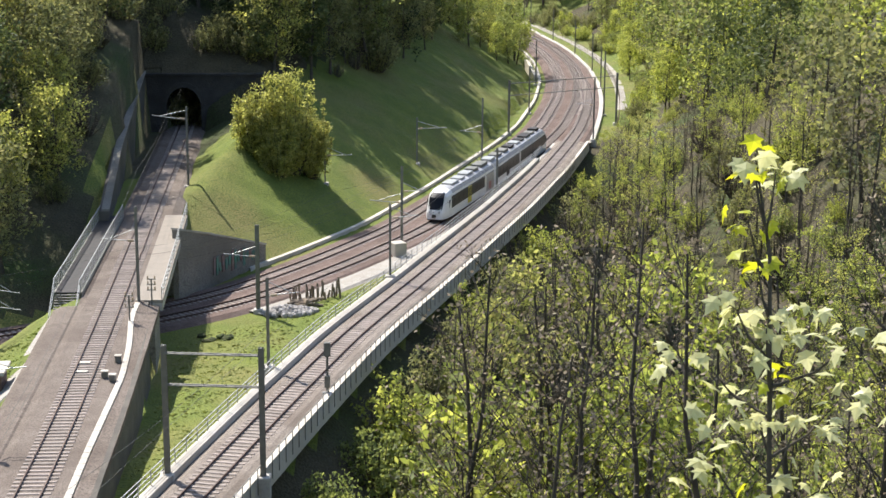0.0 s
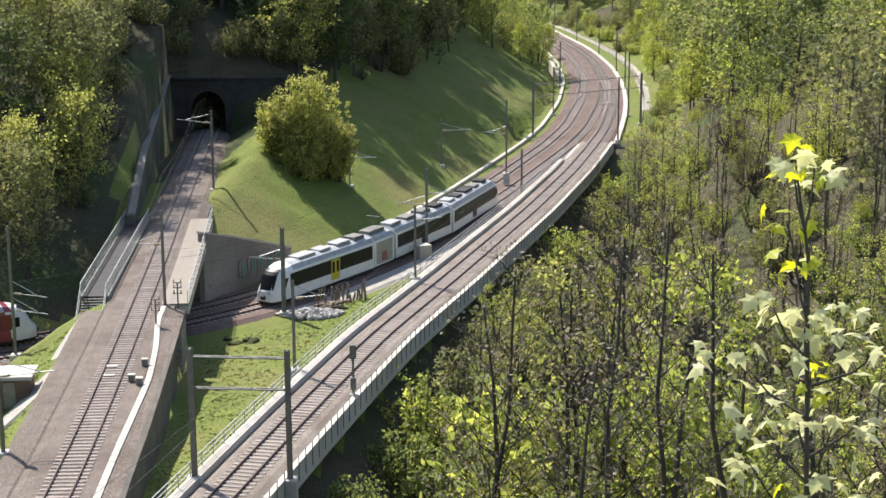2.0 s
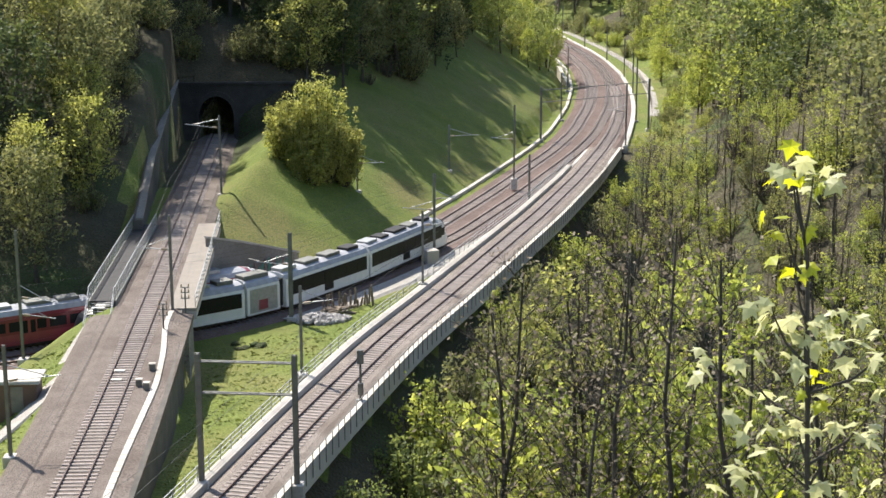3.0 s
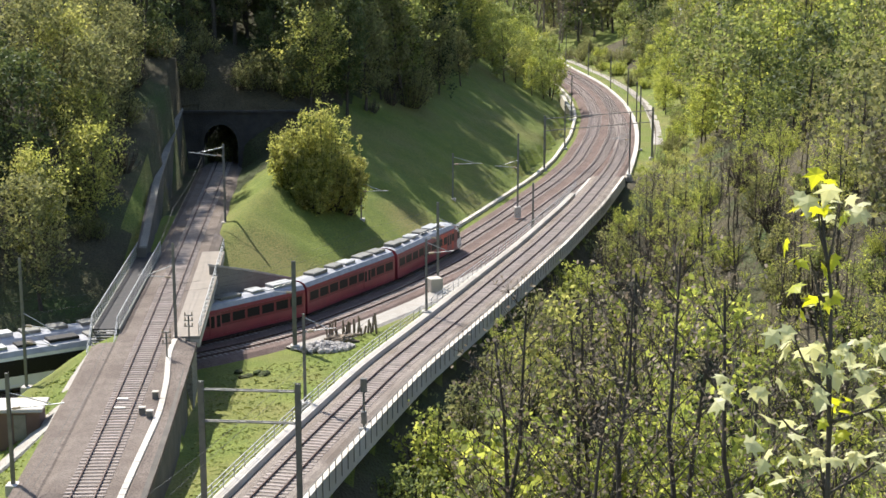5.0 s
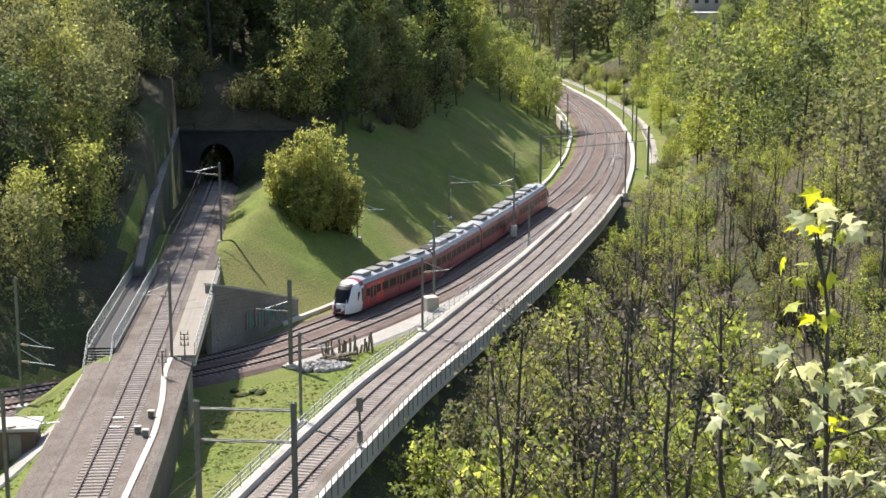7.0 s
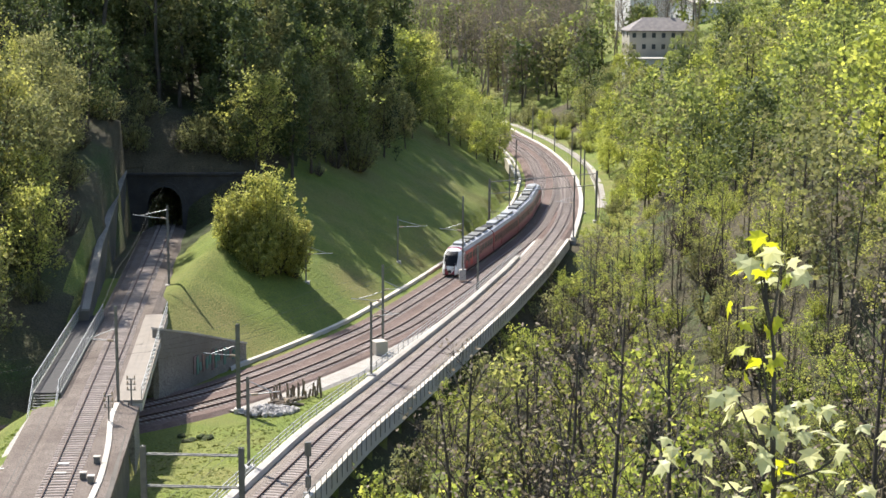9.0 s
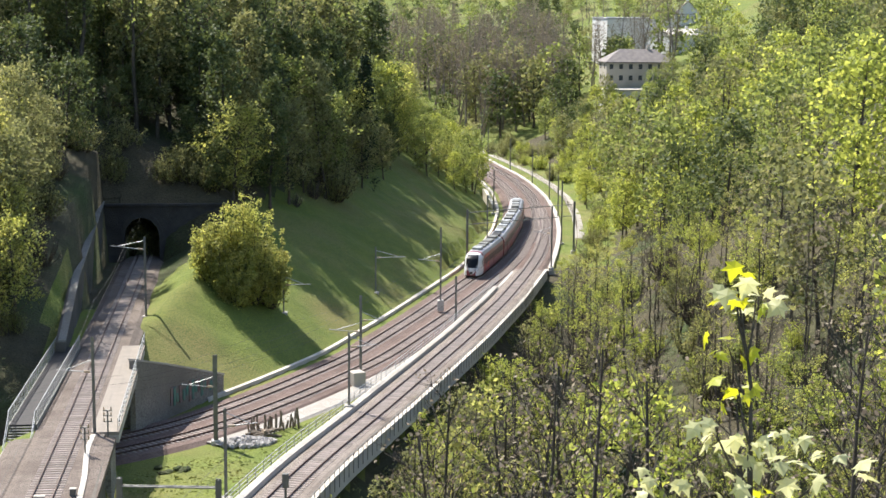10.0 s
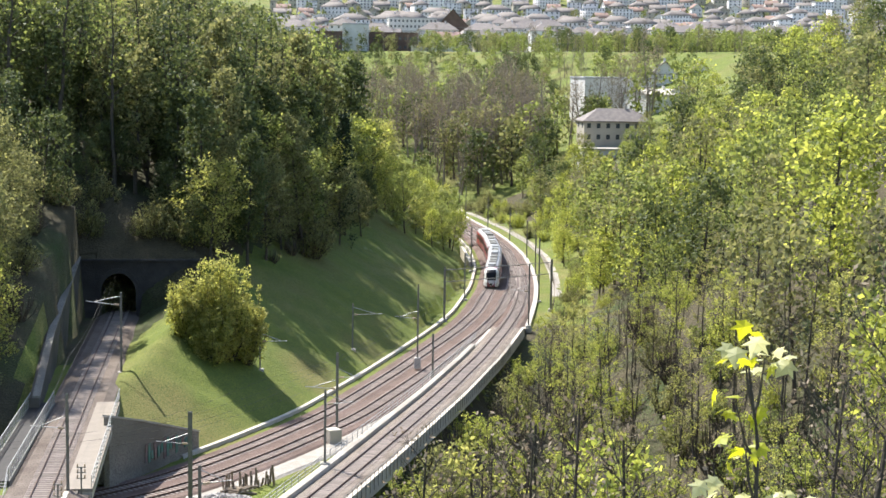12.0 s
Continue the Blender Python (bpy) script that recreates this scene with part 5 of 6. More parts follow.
scatter(["bush", "bush_lime", "bush_olive", "lime"], 34, 66, 262, 462, 5.0, lambda x, y, a, b, c: 14.5 < a < 22, (0.55, 1.0), 15)
woods("wood_hem", "low young trees on the slope below the houses", ["far_spring", "lime"], 46, 98, 345, 446, 6.5,
      lambda x, y, a, b, c: a > 21 and 0.12 * y < x < 0.225 * y, (0.5, 0.75), 14)
woods("wood_far", "bare grey wood at the far end of the railway", ["far_bare", "far_bare", "far_bare", "far"], 4, 94, 470, 590, 4.6, lambda x, y, a, b, c: a > 14 and not (x > 64 and y > 508) and not (62 < x < 92 and y < 484), (0.95, 1.35), 9)
woods("wood_meadow", "mixed spring trees on the slope below the town", ["far", "far", "far", "far_bare"], -60, 230, 560, 830, 8.0, lambda x, y, a, b, c: a > 12 and seen_x(x, y, -0.06, 0.3) and not (80 < x < 140 and y < 575), (0.45, 0.7), 12)
woods("wood_town", "trees and shrubs between the houses of the town", ["far"], -90, 420, 815, 1400, 17.0, lambda x, y, a, b, c: a > 12 and seen_x(x, y, -0.06, 0.36), (0.5, 0.8), 10)
plant("dense", 63.5, 600, 1.45)
plant("dense", 70, 604, 1.3)
for lst in list(PROTO.values()):
    for o in lst:
        if o.name not in USED:
            for c in list(o.children_recursive):
                bpy.data.objects.remove(c)
            bpy.data.objects.remove(o)


# ---- young maple close to the lookout ----
def maple():
    t = thing("maple_sapling", "young maple with pale and yellow hanging leaves close by", "maple sapling", pose(2.3, 9.0, ground_z(2.3, 9.0)))
    r = random.Random(21)
    z0 = ground_z(2.3, 9.0)
    stem_top = Vector((2.02 - 2.3, 0, 40.62 - z0))
    pts = [Vector((0, 0, -0.4)), Vector((0.05, 0.03, 2.0)), Vector((0.0, 0, 4.4)), Vector((-0.16, 0, 40.0 - z0)), stem_top]
    vs, fs = [], []
    tube(vs, fs, pts, [0.035, 0.03, 0.022, 0.012, 0.005], 7)
    part_mesh("stem", vs, fs, M_BARK, t)
    # a palmate leaf of five lobes, slightly folded
    outline = [(0, 0), (0.16, 0.1), (0.5, 0.16), (0.34, 0.32), (0.62, 0.62), (0.3, 0.56), (0.2, 0.72), (0.0, 1.05), (-0.2, 0.72), (-0.3, 0.56), (-0.62, 0.62), (-0.34, 0.32), (-0.5, 0.16), (-0.16, 0.1)]
    def leaf_mesh(mat, droop):
        v = [(0, 0.4, 0.02)] + [(x, y, -0.14 * abs(x) - droop * y * y) for x, y in outline]
        f = [(0, i + 1, (i + 1) % len(outline) + 1) for i in range(len(outline))]
        return mesh_of("leaf", v, f, mat)
    pale = [leaf_mesh(M_MAPLE, d) for d in (0.15, 0.4)]
    gold = [leaf_mesh(M_MAPLE_YELLOW, d) for d in (0.15, 0.4)]
    # leaf tufts: offset across, depth, height, spread, number, colour
    tufts = [(2.02, 0.0, 40.55, 0.09, 7, gold), (2.17, 0.1, 40.5, 0.13, 9, pale), (2.0, 0, 40.22, 0.08, 6, gold), (2.07, 0, 39.97, 0.08, 6, gold), (1.95, 0.1, 39.72, 0.12, 7, pale), (2.12, -0.1, 39.6, 0.12, 9, pale),
             (1.78, 0.1, 39.36, 0.14, 9, pale), (2.42, 0.2, 39.5, 0.14, 10, pale), (2.2, 0, 39.3, 0.12, 6, gold), (2.62, -0.2, 39.55, 0.16, 10, pale), (2.15, 0.2, 39.1, 0.16, 10, pale), (1.95, 0, 38.95, 0.14, 8, pale),
             (2.35, 0, 38.95, 0.14, 9, pale), (1.9, 0.1, 38.65, 0.15, 9, pale), (2.3, -0.1, 38.6, 0.14, 9, pale), (2.65, 0.1, 39.1, 0.16, 9, pale), (2.05, 0, 38.4, 0.12, 5, gold), (2.55, 0, 38.5, 0.15, 9, pale)]
    for x, dy, z, sp, n, kind in tufts:
        c = Vector((x - 2.3, dy, z - z0))
        foot = min(pts, key=lambda p: abs(p.z - (c.z - 0.5)))
        vs, fs = [], []
        o = Vector((0, 0, 0))
        for a, b in zip(pts, pts[1:]):
            if a.z <= c.z - 0.35 <= b.z:
                o = a.lerp(b, (c.z - 0.35 - a.z) / (b.z - a.z))
        if o.length < 0.1:
            o = pts[2]
        tube(vs, fs, [o, o.lerp(c, 0.55) + Vector((0, 0, -0.06)), c], [0.011, 0.008, 0.004], 5)
        part_mesh("branch", vs, fs, M_BARK, t)
        for i in range(int(n * 1.15)):
            p = c + Vector((r.gauss(0, sp), r.gauss(0, sp), r.gauss(0, sp * 0.6)))
            o2 = new("leaf", r.choice(kind))
            o2.parent = t
            s = r.uniform(0.08, 0.15)
            o2.matrix_basis = Matrix.Translation(p) @ pose(0, 0, 0, r.uniform(-70, 15), r.uniform(-35, 35), r.uniform(0, 360)) @ Matrix.Scale(s, 4)
    return t


maple_tree = maple()


# ---- town ----
def house(name, w, d, h, roof, wall_m, roof_m, label, floors=2, rise=3.0, cols=4, rows_side=2, category="house"):
    """A house: walls, roof, windows on the four sides."""
    t = thing(name, label, category)
    part("wall", bm_box(-w / 2, -d / 2, -6, w / 2, d / 2, h, bevel=0.03), wall_m, t)
    e = 0.5
    if roof == "flat":
        part("roof", bm_box(-w / 2 - 0.25, -d / 2 - 0.25, h, w / 2 + 0.25, d / 2 + 0.25, h + 0.5, bevel=0.05), roof_m, t)
    else:
        inset = 0 if roof == "gable" else min(d / 2, w / 2 - 1)
        v = [(-w / 2 - e, -d / 2 - e, h - 0.2), (w / 2 + e, -d / 2 - e, h - 0.2), (w / 2 + e, d / 2 + e, h - 0.2), (-w / 2 - e, d / 2 + e, h - 0.2), (-w / 2 - e + inset, 0, h + rise), (w / 2 + e - inset, 0, h + rise)]
        v += [(x, y, z - 0.25) for x, y, z in v]
        f = [(0, 1, 5, 4), (2, 3, 4, 5), (1, 2, 5), (3, 0, 4), (7, 6, 10, 11), (9, 8, 11, 10), (0, 6, 7, 1), (2, 8, 9, 3), (1, 7, 8, 2), (3, 9, 6, 0)]
        if roof == "gable":
            f = [q for q in f if q not in ((1, 2, 5), (3, 0, 4))]
            part_mesh("gable", [(-w / 2, -d / 2, h), (-w / 2, d / 2, h), (-w / 2, 0, h + rise - 0.3)], [(0, 1, 2)], wall_m, t)
            part_mesh("gable", [(w / 2, -d / 2, h), (w / 2, d / 2, h), (w / 2, 0, h + rise - 0.3)], [(0, 1, 2)], wall_m, t)
        r = part_mesh("roof", v, f, roof_m, t)
        part("chimney", bm_box(w * 0.15, -0.4, h + rise * 0.3, w * 0.15 + 0.8, 0.4, h + rise + 0.9, bevel=0.04), wall_m, r)
    wm = bm_box(-0.55, -0.06, 0, 0.55, 0.06, 1.4)
    me = bpy.data.meshes.new("window")
    wm.to_mesh(me)
    wm.free()
    me.materials.append(M_WINDOW)
    for fl in range(floors):
        z = 1.0 + fl * (h / floors)
        for i in range(cols):
            o = new("window", me)
            o.parent = t
            o.matrix_basis = pose(-w / 2 + w * (i + 0.5) / cols, -d / 2, z)
        for i in range(rows_side):
            for sx in (-1, 1):
                o = new("window", me)
                o.parent = t
                o.matrix_basis = pose(sx * w / 2, -d / 2 + d * (i + 0.5) / rows_side, z, 0, 0, 90)
    return t


def put(t, x, y, z, rz):
    t.matrix_basis = pose(x, y, z, 0, 0, rz)


put(house("house", 20, 11, 6.5, "hip", M_PLASTER, M_SLATE, "long beige house with a brown hipped roof", 2, 3.4, 7, 2), 79.5, 464, 20.0, 3)
put(house("annex", 15, 8, 3.6, "flat", M_PLASTER_W, M_CONCRETE_PALE, "low white flat-roofed annex before the house", 1, 0, 5, 2), 75, 452, 14.8, 4)
put(house("hall", 24, 18, 9.5, "flat", M_PLASTER_W, M_ROOF_GREY, "large pale grey flat-roofed hall", 1, 0, 0, 0, "hall"), 92, 545, 28.5, 8)
put(house("hall", 15, 14, 6.5, "gable", M_PLASTER_W, M_CONCRETE_PALE, "white hall with a pale low-pitched roof", 1, 1.6, 3, 2, "hall"), 103, 520, 27, 20)
for x, y, rz in ((114, 562, 80), (127, 563, 82)):
    put(house("house", 11, 9, 6.5, "gable", M_PLASTER_W, M_SLATE, "white gabled house with a dark roof", 2, 4.4, 3, 3), x, y, 33.5, rz)
put(house("house", 8, 8, 5, "gable", M_PLASTER_W, M_SLATE, "small white gabled house among trees", 2, 3.2, 2, 3), 112, 520, 29, 75)
put(house("block", 16, 14, 13, "flat", M_BROWNWALL, M_BROWNWALL, "dark brown flat-roofed block with window strips", 3, 0, 7, 3, "office block"), -9, 805, 44, 0)
put(house("block", 26, 14, 13, "flat", M_BROWNWALL, M_BROWNWALL, "dark brown flat-roofed block with window strips", 3, 0, 10, 3, "office block"), 24, 808, 44, 0)
put(house("tower", 13, 12, 17, "flat", M_PLASTER_W, M_ROOF_GREY, "pale windowless concrete tower block", 1, 0, 1, 1, "tower"), 5.5, 803, 44, 0)
put(house("hall", 25, 14, 7, "flat", M_PLASTER_W, M_CONCRETE_PALE, "long white flat-roofed hall", 1, 0, 6, 2, "hall"), 46, 800, 43.5, 0)
put(house("block", 30, 14, 17, "flat", M_PLASTER_W, M_ROOF_GREY, "white office block with rows of windows", 5, 0, 12, 4, "office block"), 42, 1000, 53, 5)
put(house("church", 22, 20, 12, "gable", M_BROWNWALL, M_SLATE, "large dark brown hall under a steep roof", 2, 11, 3, 3, "church"), 68, 1000, 53, 85)
kinds = [house("house", 12, 10, 7, "gable", M_HAZEWALL, M_TILE, "white town house with a red tiled roof", 2, 4.2), house("house", 15, 11, 9, "hip", M_PLASTER, M_SLATE, "beige town house with a slate roof", 3, 3.6),
         house("house", 18, 12, 11, "flat", M_HAZEWALL, M_ROOF_GREY, "white flat-roofed town building with window rows", 4, 0, 6, 3), house("house", 14, 10, 8, "gable", M_PLASTER, M_SLATE, "beige gabled town house with a grey roof", 2, 4.0),
         house("house", 22, 13, 13, "hip", M_HAZEWALL, M_SLATE, "tall white town building with a grey hipped roof", 4, 4.0, 7, 3)]
rt = random.Random(31)
fresh = set(range(5))
far_houses = []
for x, y in spots(-110, 600, 850, 1720, 22, lambda x, y, a, b, c: seen_x(x, y, -0.045, 0.36), 33):
    if (abs(x - 55) < 38 and abs(y - 1000) < 18):
        continue
    i = rt.randrange(5)
    m = pose(x, y, ground_z(x, y) + 0.3, 0, 0, rt.choice([0, 90, 20, -15, 75]) + rt.uniform(-8, 8))
    if y > 1080:
        far_houses.append((kinds[i], m))
    elif i in fresh:
        fresh.discard(i)
        kinds[i].matrix_basis = m
    else:
        copy_thing(kinds[i], m)
joined("far_town", "far rows of pale town houses with red and grey roofs on the slope", "town", far_houses)


# ---- trains ----
SECTION = [(-1.0, 0.32), (-1.0, 1.05), (-1.0, 2.75), (-0.95, 3.15), (-0.74, 3.58), (-0.3, 3.78), (0.3, 3.78), (0.74, 3.58), (0.95, 3.15), (1.0, 2.75), (1.0, 1.05), (1.0, 0.32)]


def shell(stations, grow=0.0, ring=SECTION):
    """A grid of hull points: stations of (x at the sill, x at the roof, half width, roof factor)."""
    rows = []
    for xa, xb, w, rf in stations:
        row = []
        for o, z in ring:
            zz = 0.32 + (z - 0.32) * (rf if z > 1.05 else 1)
            k = max(0, (zz - 1.05) / 2.7)
            row.append(Vector((xa + (xb - xa) * k, o * (w + grow), zz + (grow if z > 3 else 0))))
        rows.append(row)
    return rows


def grid_part(name, rows, i0, i1, j0, j1, mat, parent, label="", cap=False):
    verts = [p for r in rows[i0:i1 + 1] for p in r[j0:j1 + 1]]
    n = j1 - j0 + 1
    faces = [(i * n + j, (i + 1) * n + j, (i + 1) * n + j + 1, i * n + j + 1) for i in range(i1 - i0) for j in range(n - 1)]
    if cap:
        faces += [tuple(range(n))[::-1], tuple(range((i1 - i0) * n, (i1 - i0 + 1) * n))]
    ob = part_mesh(name, verts, faces, mat, parent, label)
    return ob


def railcar(length, cab, scheme, group, label, doors=(), seed=0, module=False):
    """One car of a train; its cab, if any, at +x. scheme: body, band, roof, nose, lower materials."""
    body_m, band_m, roof_m, nose_m, low_m = scheme
    t = thing("railcar", label, "train car", group=group)
    a, b = -length / 2, length / 2
    st = [(a, a, 1.42, 1.0), (a + 0.02, a + 0.02, 1.47, 1.0)]
    if cab:
        st += [(b - 4.2, b - 4.2, 1.47, 1.0), (b - 2.6, b - 3.2, 1.46, 0.995), (b - 1.4, b - 2.7, 1.38, 0.96), (b - 0.6, b - 2.1, 1.2, 0.9), (b - 0.15, b - 1.6, 0.95, 0.82), (b, b - 1.35, 0.7, 0.74)]
    else:
        st += [(b - 0.02, b - 0.02, 1.47, 1.0), (b, b, 1.42, 1.0)]
    rows = shell(st)
    n = len(rows) - 1
    body = grid_part("body", rows, 0, n, 0, 11, body_m, t, cap=True)
    end = 2 if cab else n - 1
    g = shell(st, 0.015)
    grid_part("roof_skin", shell(st, 0.012), 1, end + (1 if cab else 0), 3, 8, roof_m, t, "grey roof")
    # low skirt and window bands on both sides
    for side in (-1, 1):
        y0 = side * 1.47
        xs, xe = a + 0.35, (b - 3.4 if cab else b - 0.35)
        if module:
            part("panel", bm_box(xs, y0 - 0.02, 0.5, xe, y0 + 0.02, 2.9, bevel=0.01), M_GALV, t, "grey equipment panel")
            part("graphic", bm_box(xs + (xe - xs) * 0.35, y0 - 0.03, 0.7, xe - 1.1, y0 + 0.03, 1.7, bevel=0.01), M_RED, t, "red graphic panel")
            continue
        band = part("window_band", bm_box(xs, y0 - 0.02, 1.38, xe + (0.9 if cab else 0), y0 + 0.02, 2.86, bevel=0.012), band_m, t, "dark window band")
        k = int((xe - xs) / 1.75)
        pw = (xe - xs) / k
        for i in range(k):
            x0 = xs + i * pw + 0.16
            w = part("window", bm_box(x0, y0 - 0.035, 1.66, x0 + pw - 0.32, y0 + 0.035, 2.58, bevel=0.01), M_GLASS, band)
        for dx, dm in doors:
            d = part("door", bm_box(dx - 0.75, y0 - 0.045, 0.62, dx + 0.75, y0 + 0.045, 2.8, bevel=0.012), dm, t, "sliding double door")
            for q in (-0.37, 0.37):
                part("door_window", bm_box(dx + q - 0.24, y0 - 0.055, 1.4, dx + q + 0.24, y0 + 0.055, 2.6, bevel=0.01), M_GLASS, d)
        if cab and body_m is M_RED:
            part("end_panel", bm_box(b - 7.6, y0 - 0.027, 0.64, b - 3.7, y0 + 0.027, 3.0, bevel=0.012), M_BRIGHTRED, t, "bright red side panel behind the nose")
            for q in (b - 6.9, b - 5.4):
                part("window", bm_box(q, y0 - 0.04, 1.66, q + 1.2, y0 + 0.04, 2.58, bevel=0.01), M_GLASS, t)
        part("sill", bm_box(a + 0.1, y0 - 0.03, 0.34, (b - 2.4 if cab else b - 0.1), y0 + 0.03, 0.62, bevel=0.01), low_m, t)
        part("skirt", bm_box(a + 0.3, y0 - 0.1, 0.16, (b - 2.2 if cab else b - 0.3), y0 + 0.02, 0.335, bevel=0.01), M_BLACK, t, "black underframe skirt")
    if cab:
        grid_part("nose", shell(st, 0.02), 3, n, 0, 3, nose_m, t)
        grid_part("nose", shell(st, 0.02), 3, n, 8, 11, nose_m, t)
        grid_part("nose", shell(st, 0.022), 4, n, 3, 8, nose_m, t)
        # windscreen over the front
        w = []
        for zz, xx, hw in ((1.5, b - 0.08, 0.9), (2.1, b - 0.38, 0.95), (2.6, b - 0.62, 0.97), (2.9, b - 0.78, 0.95), (3.18, b - 1.12, 0.9), (3.38, b - 1.6, 0.8)):
            w.append([Vector((xx - 0.26 * abs(q) ** 2.2, q * hw, zz)) for q in np.linspace(-1, 1, 9)])
        grid_part("windscreen", w, 0, 5, 0, 8, M_GLASS, t, "large dark windscreen")
        f = []
        for zz, xx, hw in ((0.4, b + 0.02, 0.75), (1.0, b + 0.06, 0.8), (1.35, b + 0.02, 0.85), (1.5, b - 0.09, 0.88)):
            f.append([Vector((xx - 0.5 * abs(q) ** 2.2, q * hw, zz)) for q in np.linspace(-1, 1, 9)])
        grid_part("front", f, 0, 3, 0, 8, nose_m, t)
        for q in (-0.62, 0.62):
            part("headlight", bm_rod((b - 0.25, q, 1.22), (b + 0.02, q, 1.2), 0.11, sides=10), M_GALV, t, "round headlight")
        part("coupler", bm_box(b - 0.4, -0.22, 0.55, b + 0.35, 0.22, 0.95, bevel=0.05), M_BLACK, t)
        part("snow_plough", bm_box(b - 0.8, -1.0, 0.12, b - 0.1, 1.0, 0.4, bevel=0.08), M_BLACK, t)
        for side in (-1, 1):
            part("side_window", bm_box(b - 3.1, side * 1.45 - 0.03, 1.6, b - 1.75, side * 1.38 + 0.03, 2.5, bevel=0.02), M_GLASS, t)
    else:
        part("gangway", bm_box(b - 0.02, -1.1, 0.5, b + 0.42, 1.1, 3.3, bevel=0.08), M_BLACK, t, "black bellows")
    # roof gear
    r = random.Random(seed)
    x = a + 0.8
    while x < (b - 5.5 if cab else b - 2.0):
        w = r.uniform(1.6, 3.2)
        part("roof_box", bm_box(x, -0.72, 3.72, x + w, 0.72, 3.98 + r.uniform(0, 0.18), bevel=0.05), r.choice([M_STEEL, M_STEEL, M_BLACK, M_GALV]), t, "roof equipment box")
        x += w + r.uniform(0.5, 1.4)
    for bx in ((0,) if module else (a + 2.6, b - (4.6 if cab else 2.6))):
        bg = part("bogie", bm_box(bx - 1.5, -1.15, 0.3, bx + 1.5, 1.15, 0.62, bevel=0.05), M_BLACK, t, "black bogie")
        for wx in (-1.0, 1.0):
            for sy in (-0.75, 0.75):
                part("wheel", bm_rod((bx + wx, sy - 0.06, 0.4), (bx + wx, sy + 0.06, 0.4), 0.4, sides=16), M_STEEL, bg)
    return t


def pantograph(t, x):
    p = part("pantograph", bm_box(x - 0.8, -0.6, 3.95, x + 0.8, 0.6, 4.05, bevel=0.02), M_STEEL, t, "raised pantograph")
    bm = bmesh.new()
    for q in (-0.4, 0.4):
        rod(bm, (x - 0.6, q, 4.05), (x + 0.7, q * 0.6, 4.75), 0.025, sides=5)
        rod(bm, (x + 0.7, q * 0.6, 4.75), (x - 0.1, q * 0.7, 5.4), 0.02, sides=5)
    rod(bm, (x - 0.1, -0.8, 5.42), (x - 0.1, 0.8, 5.42), 0.04, sides=6)
    part("arm", bm, M_STEEL, p)


WHITE = (M_WHITE, M_GLASS, M_ROOF_GREY, M_WHITE, M_WHITE)
M_BAND = material("dark_maroon_band", (0.15, 0.022, 0.03), None, rough=0.3, spec=0.4)
REDS = (M_RED, M_BAND, M_ROOF_GREY, M_WHITE, M_RED)
w1 = railcar(17.4, True, WHITE, "white train", "white end car with dark window band and yellow doors", doors=((-1.5, M_YELLOW),), seed=1)
w2 = railcar(4.2, False, WHITE, "white train", "short grey power car with red graphic", seed=2, module=True)
w3 = railcar(14.2, False, WHITE, "white train", "white middle car with dark window band", doors=((0.0, M_GLASS),), seed=3)
w4 = railcar(19.2, True, WHITE, "white train", "white rear car with dark window band", doors=((-1.5, M_GLASS),), seed=4)
r1 = railcar(20.2, True, REDS, "red train", "dark red rear car with white nose and grey roof", doors=((-2.0, M_RED), (5.0, M_RED)), seed=5)
r2 = railcar(18.0, False, REDS, "red train", "dark red middle car with grey roof gear", doors=((3.0, M_RED),), seed=6)
r3 = railcar(18.0, False, REDS, "red train", "dark red middle car with grey roof gear", doors=((-3.0, M_RED),), seed=7)
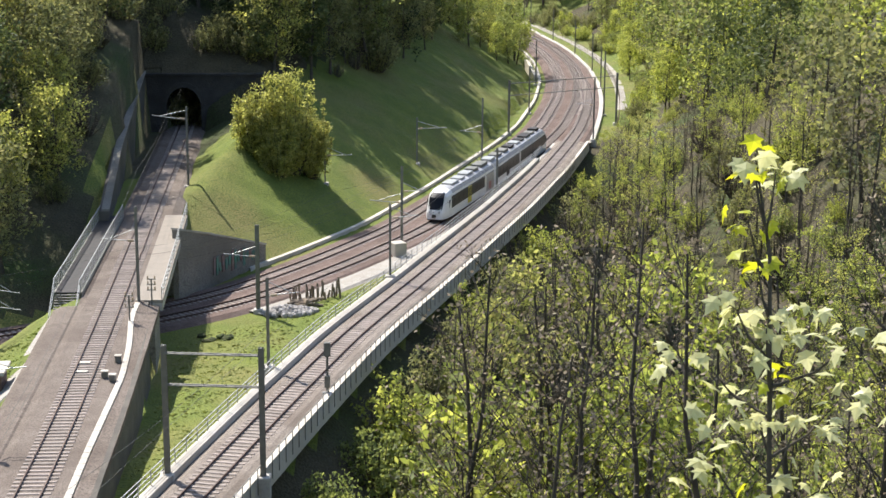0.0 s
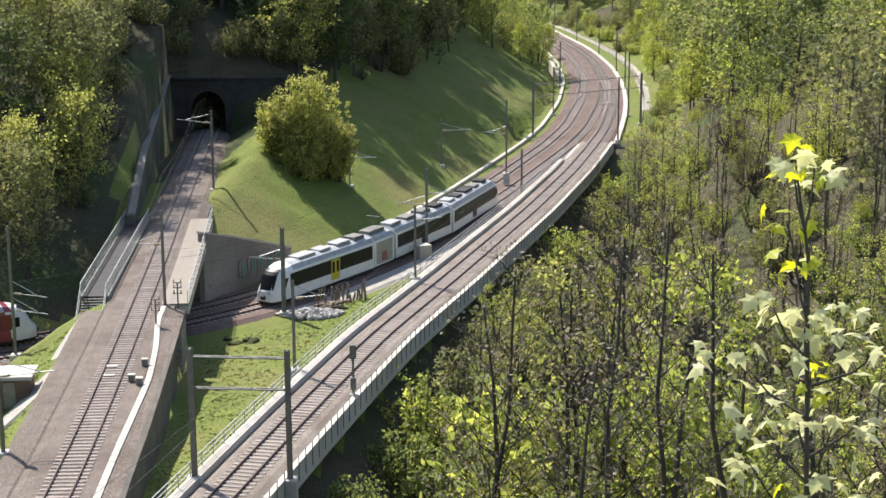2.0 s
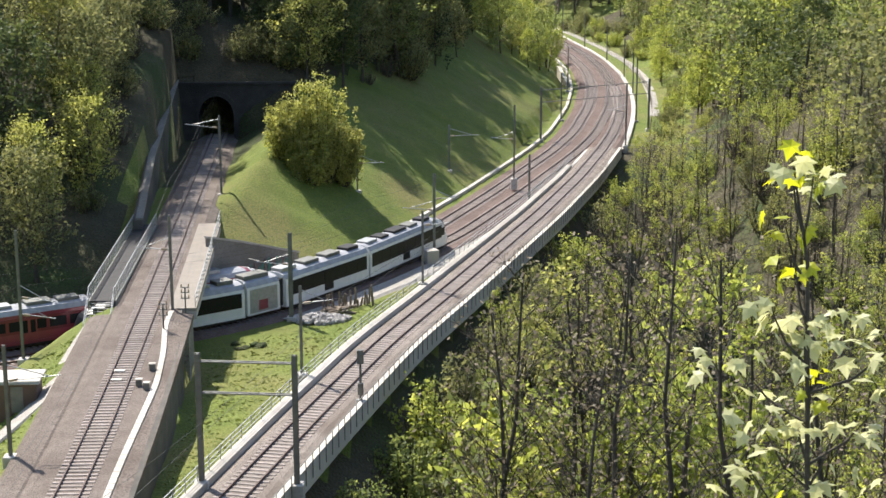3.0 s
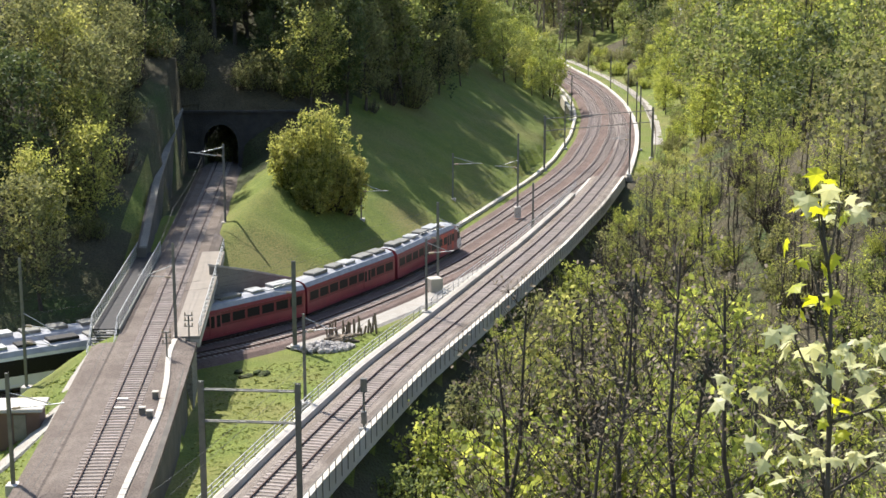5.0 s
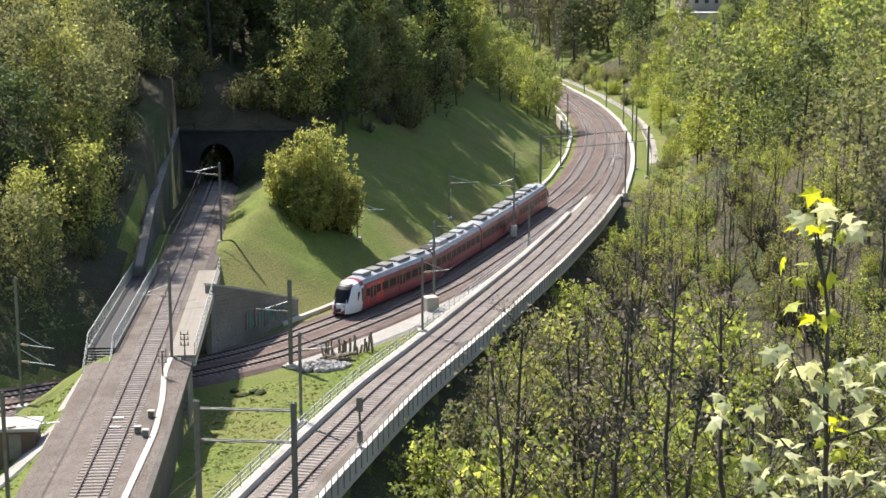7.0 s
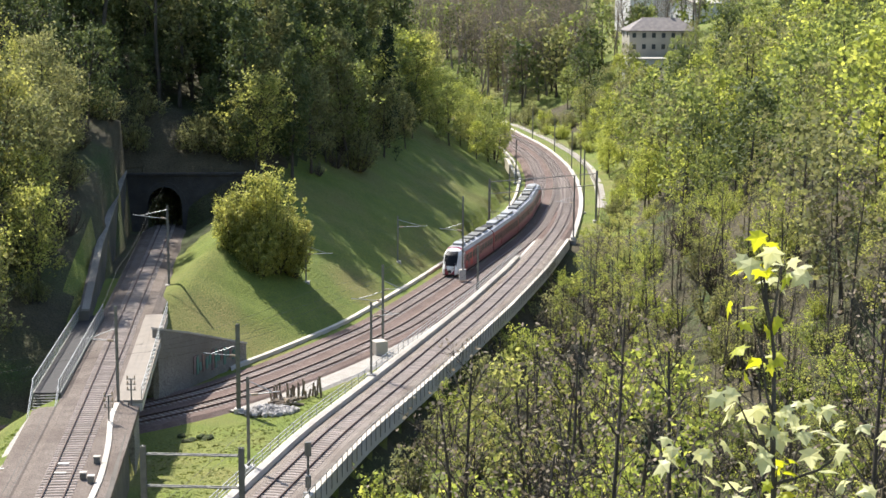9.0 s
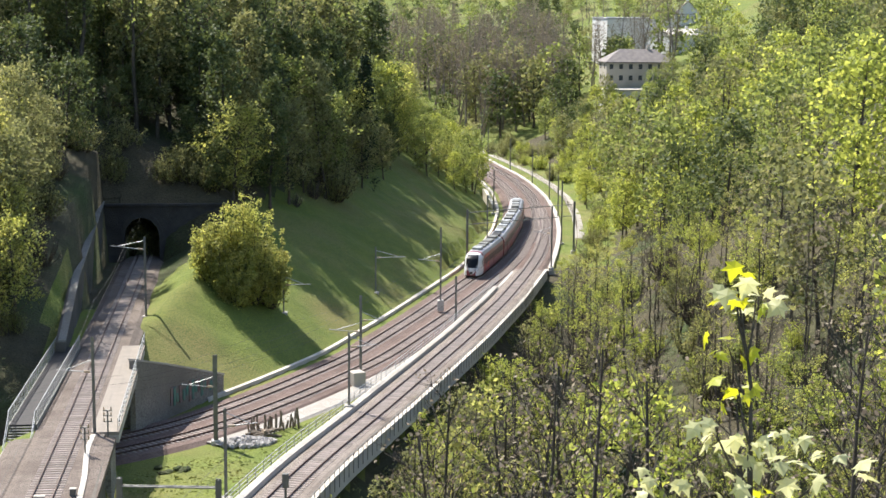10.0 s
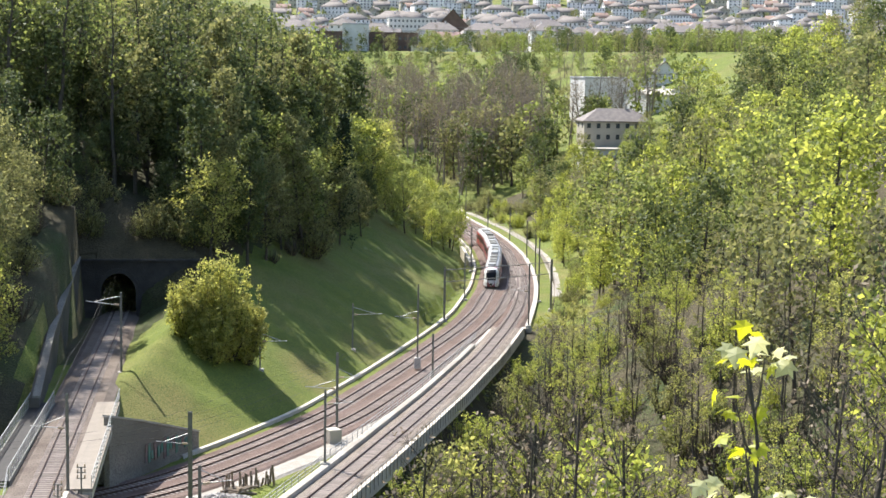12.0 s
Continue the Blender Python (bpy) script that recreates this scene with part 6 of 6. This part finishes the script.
r4 = railcar(20.2, True, REDS, "red train", "dark red leading car with white nose and grey roof", doors=((-2.0, M_RED), (5.0, M_RED)), seed=8)
pantograph(w2, 0.0)
pantograph(r2, 2.0)


def on_line(line, s, half, flip):
    """The pose of a car whose centre is at s."""
    p, q = line.at(s - half * 0.7), line.at(s + half * 0.7)
    d = (q - p).normalized() * (-1 if flip else 1)
    return Matrix.Translation((p + q) / 2) @ d.to_track_quat("X", "Z").to_matrix().to_4x4()


def curve_of(rows):
    ts, ss = zip(*rows)
    return lambda t: float(np.interp(t, ts, ss))


# lengths along the line of the leading end of the white train and of the rear end of the red one
WHITE_S = (401.0, 21.3)
RED_ROWS = [(0, 211.0), (2, 257.5), (3.1, 285.0), (5, 325.8), (6, 350.4), (6.5, 361.2), (7, 373.6), (9, 426.6), (9.5, 440.0), (10.5, 464.8), (12, 506.0)]


def motions():
    times = [i * 0.5 for i in range(25)]
    red_at = curve_of(RED_ROWS)
    for car, off, half, flip in ((w1, 8.7, 8.7, True), (w2, 19.7, 2.1, True), (w3, 29.3, 7.1, True), (w4, 46.2, 9.6, False)):
        walk(car, [(t, on_line(NEAR, WHITE_S[0] - WHITE_S[1] * t - 0.9 * max(0, t - 2.5) ** 1.5 + off, half, flip)) for t in times])
    for car, off, half, flip in ((r1, 10.1, 10.1, True), (r2, 29.5, 9.0, True), (r3, 47.9, 9.0, True), (r4, 67.4, 10.1, False)):
        walk(car, [(t, on_line(HILL, red_at(t) + off, half, flip)) for t in times])

    foot = maple_tree.matrix_basis.copy()
    sway = [(0, 0), (0.5, 0.28), (1, 0.07), (1.5, 0.13), (2, 0.55), (2.5, 0.35), (3, 0.16), (3.7, 0.6), (4.4, 0.8), (5, 1.05), (5.5, 0.9), (6, 0.78), (6.5, 1.12), (7, 1.08), (7.8, 0.9), (8.6, 1.1), (9.5, 1.0), (10.5, 1.1), (11.2, 1.9), (12, 2.4)]
    walk(maple_tree, [(t, foot @ pose(0, 0, 0, 0, a, 0)) for t, a in sway])


motions()
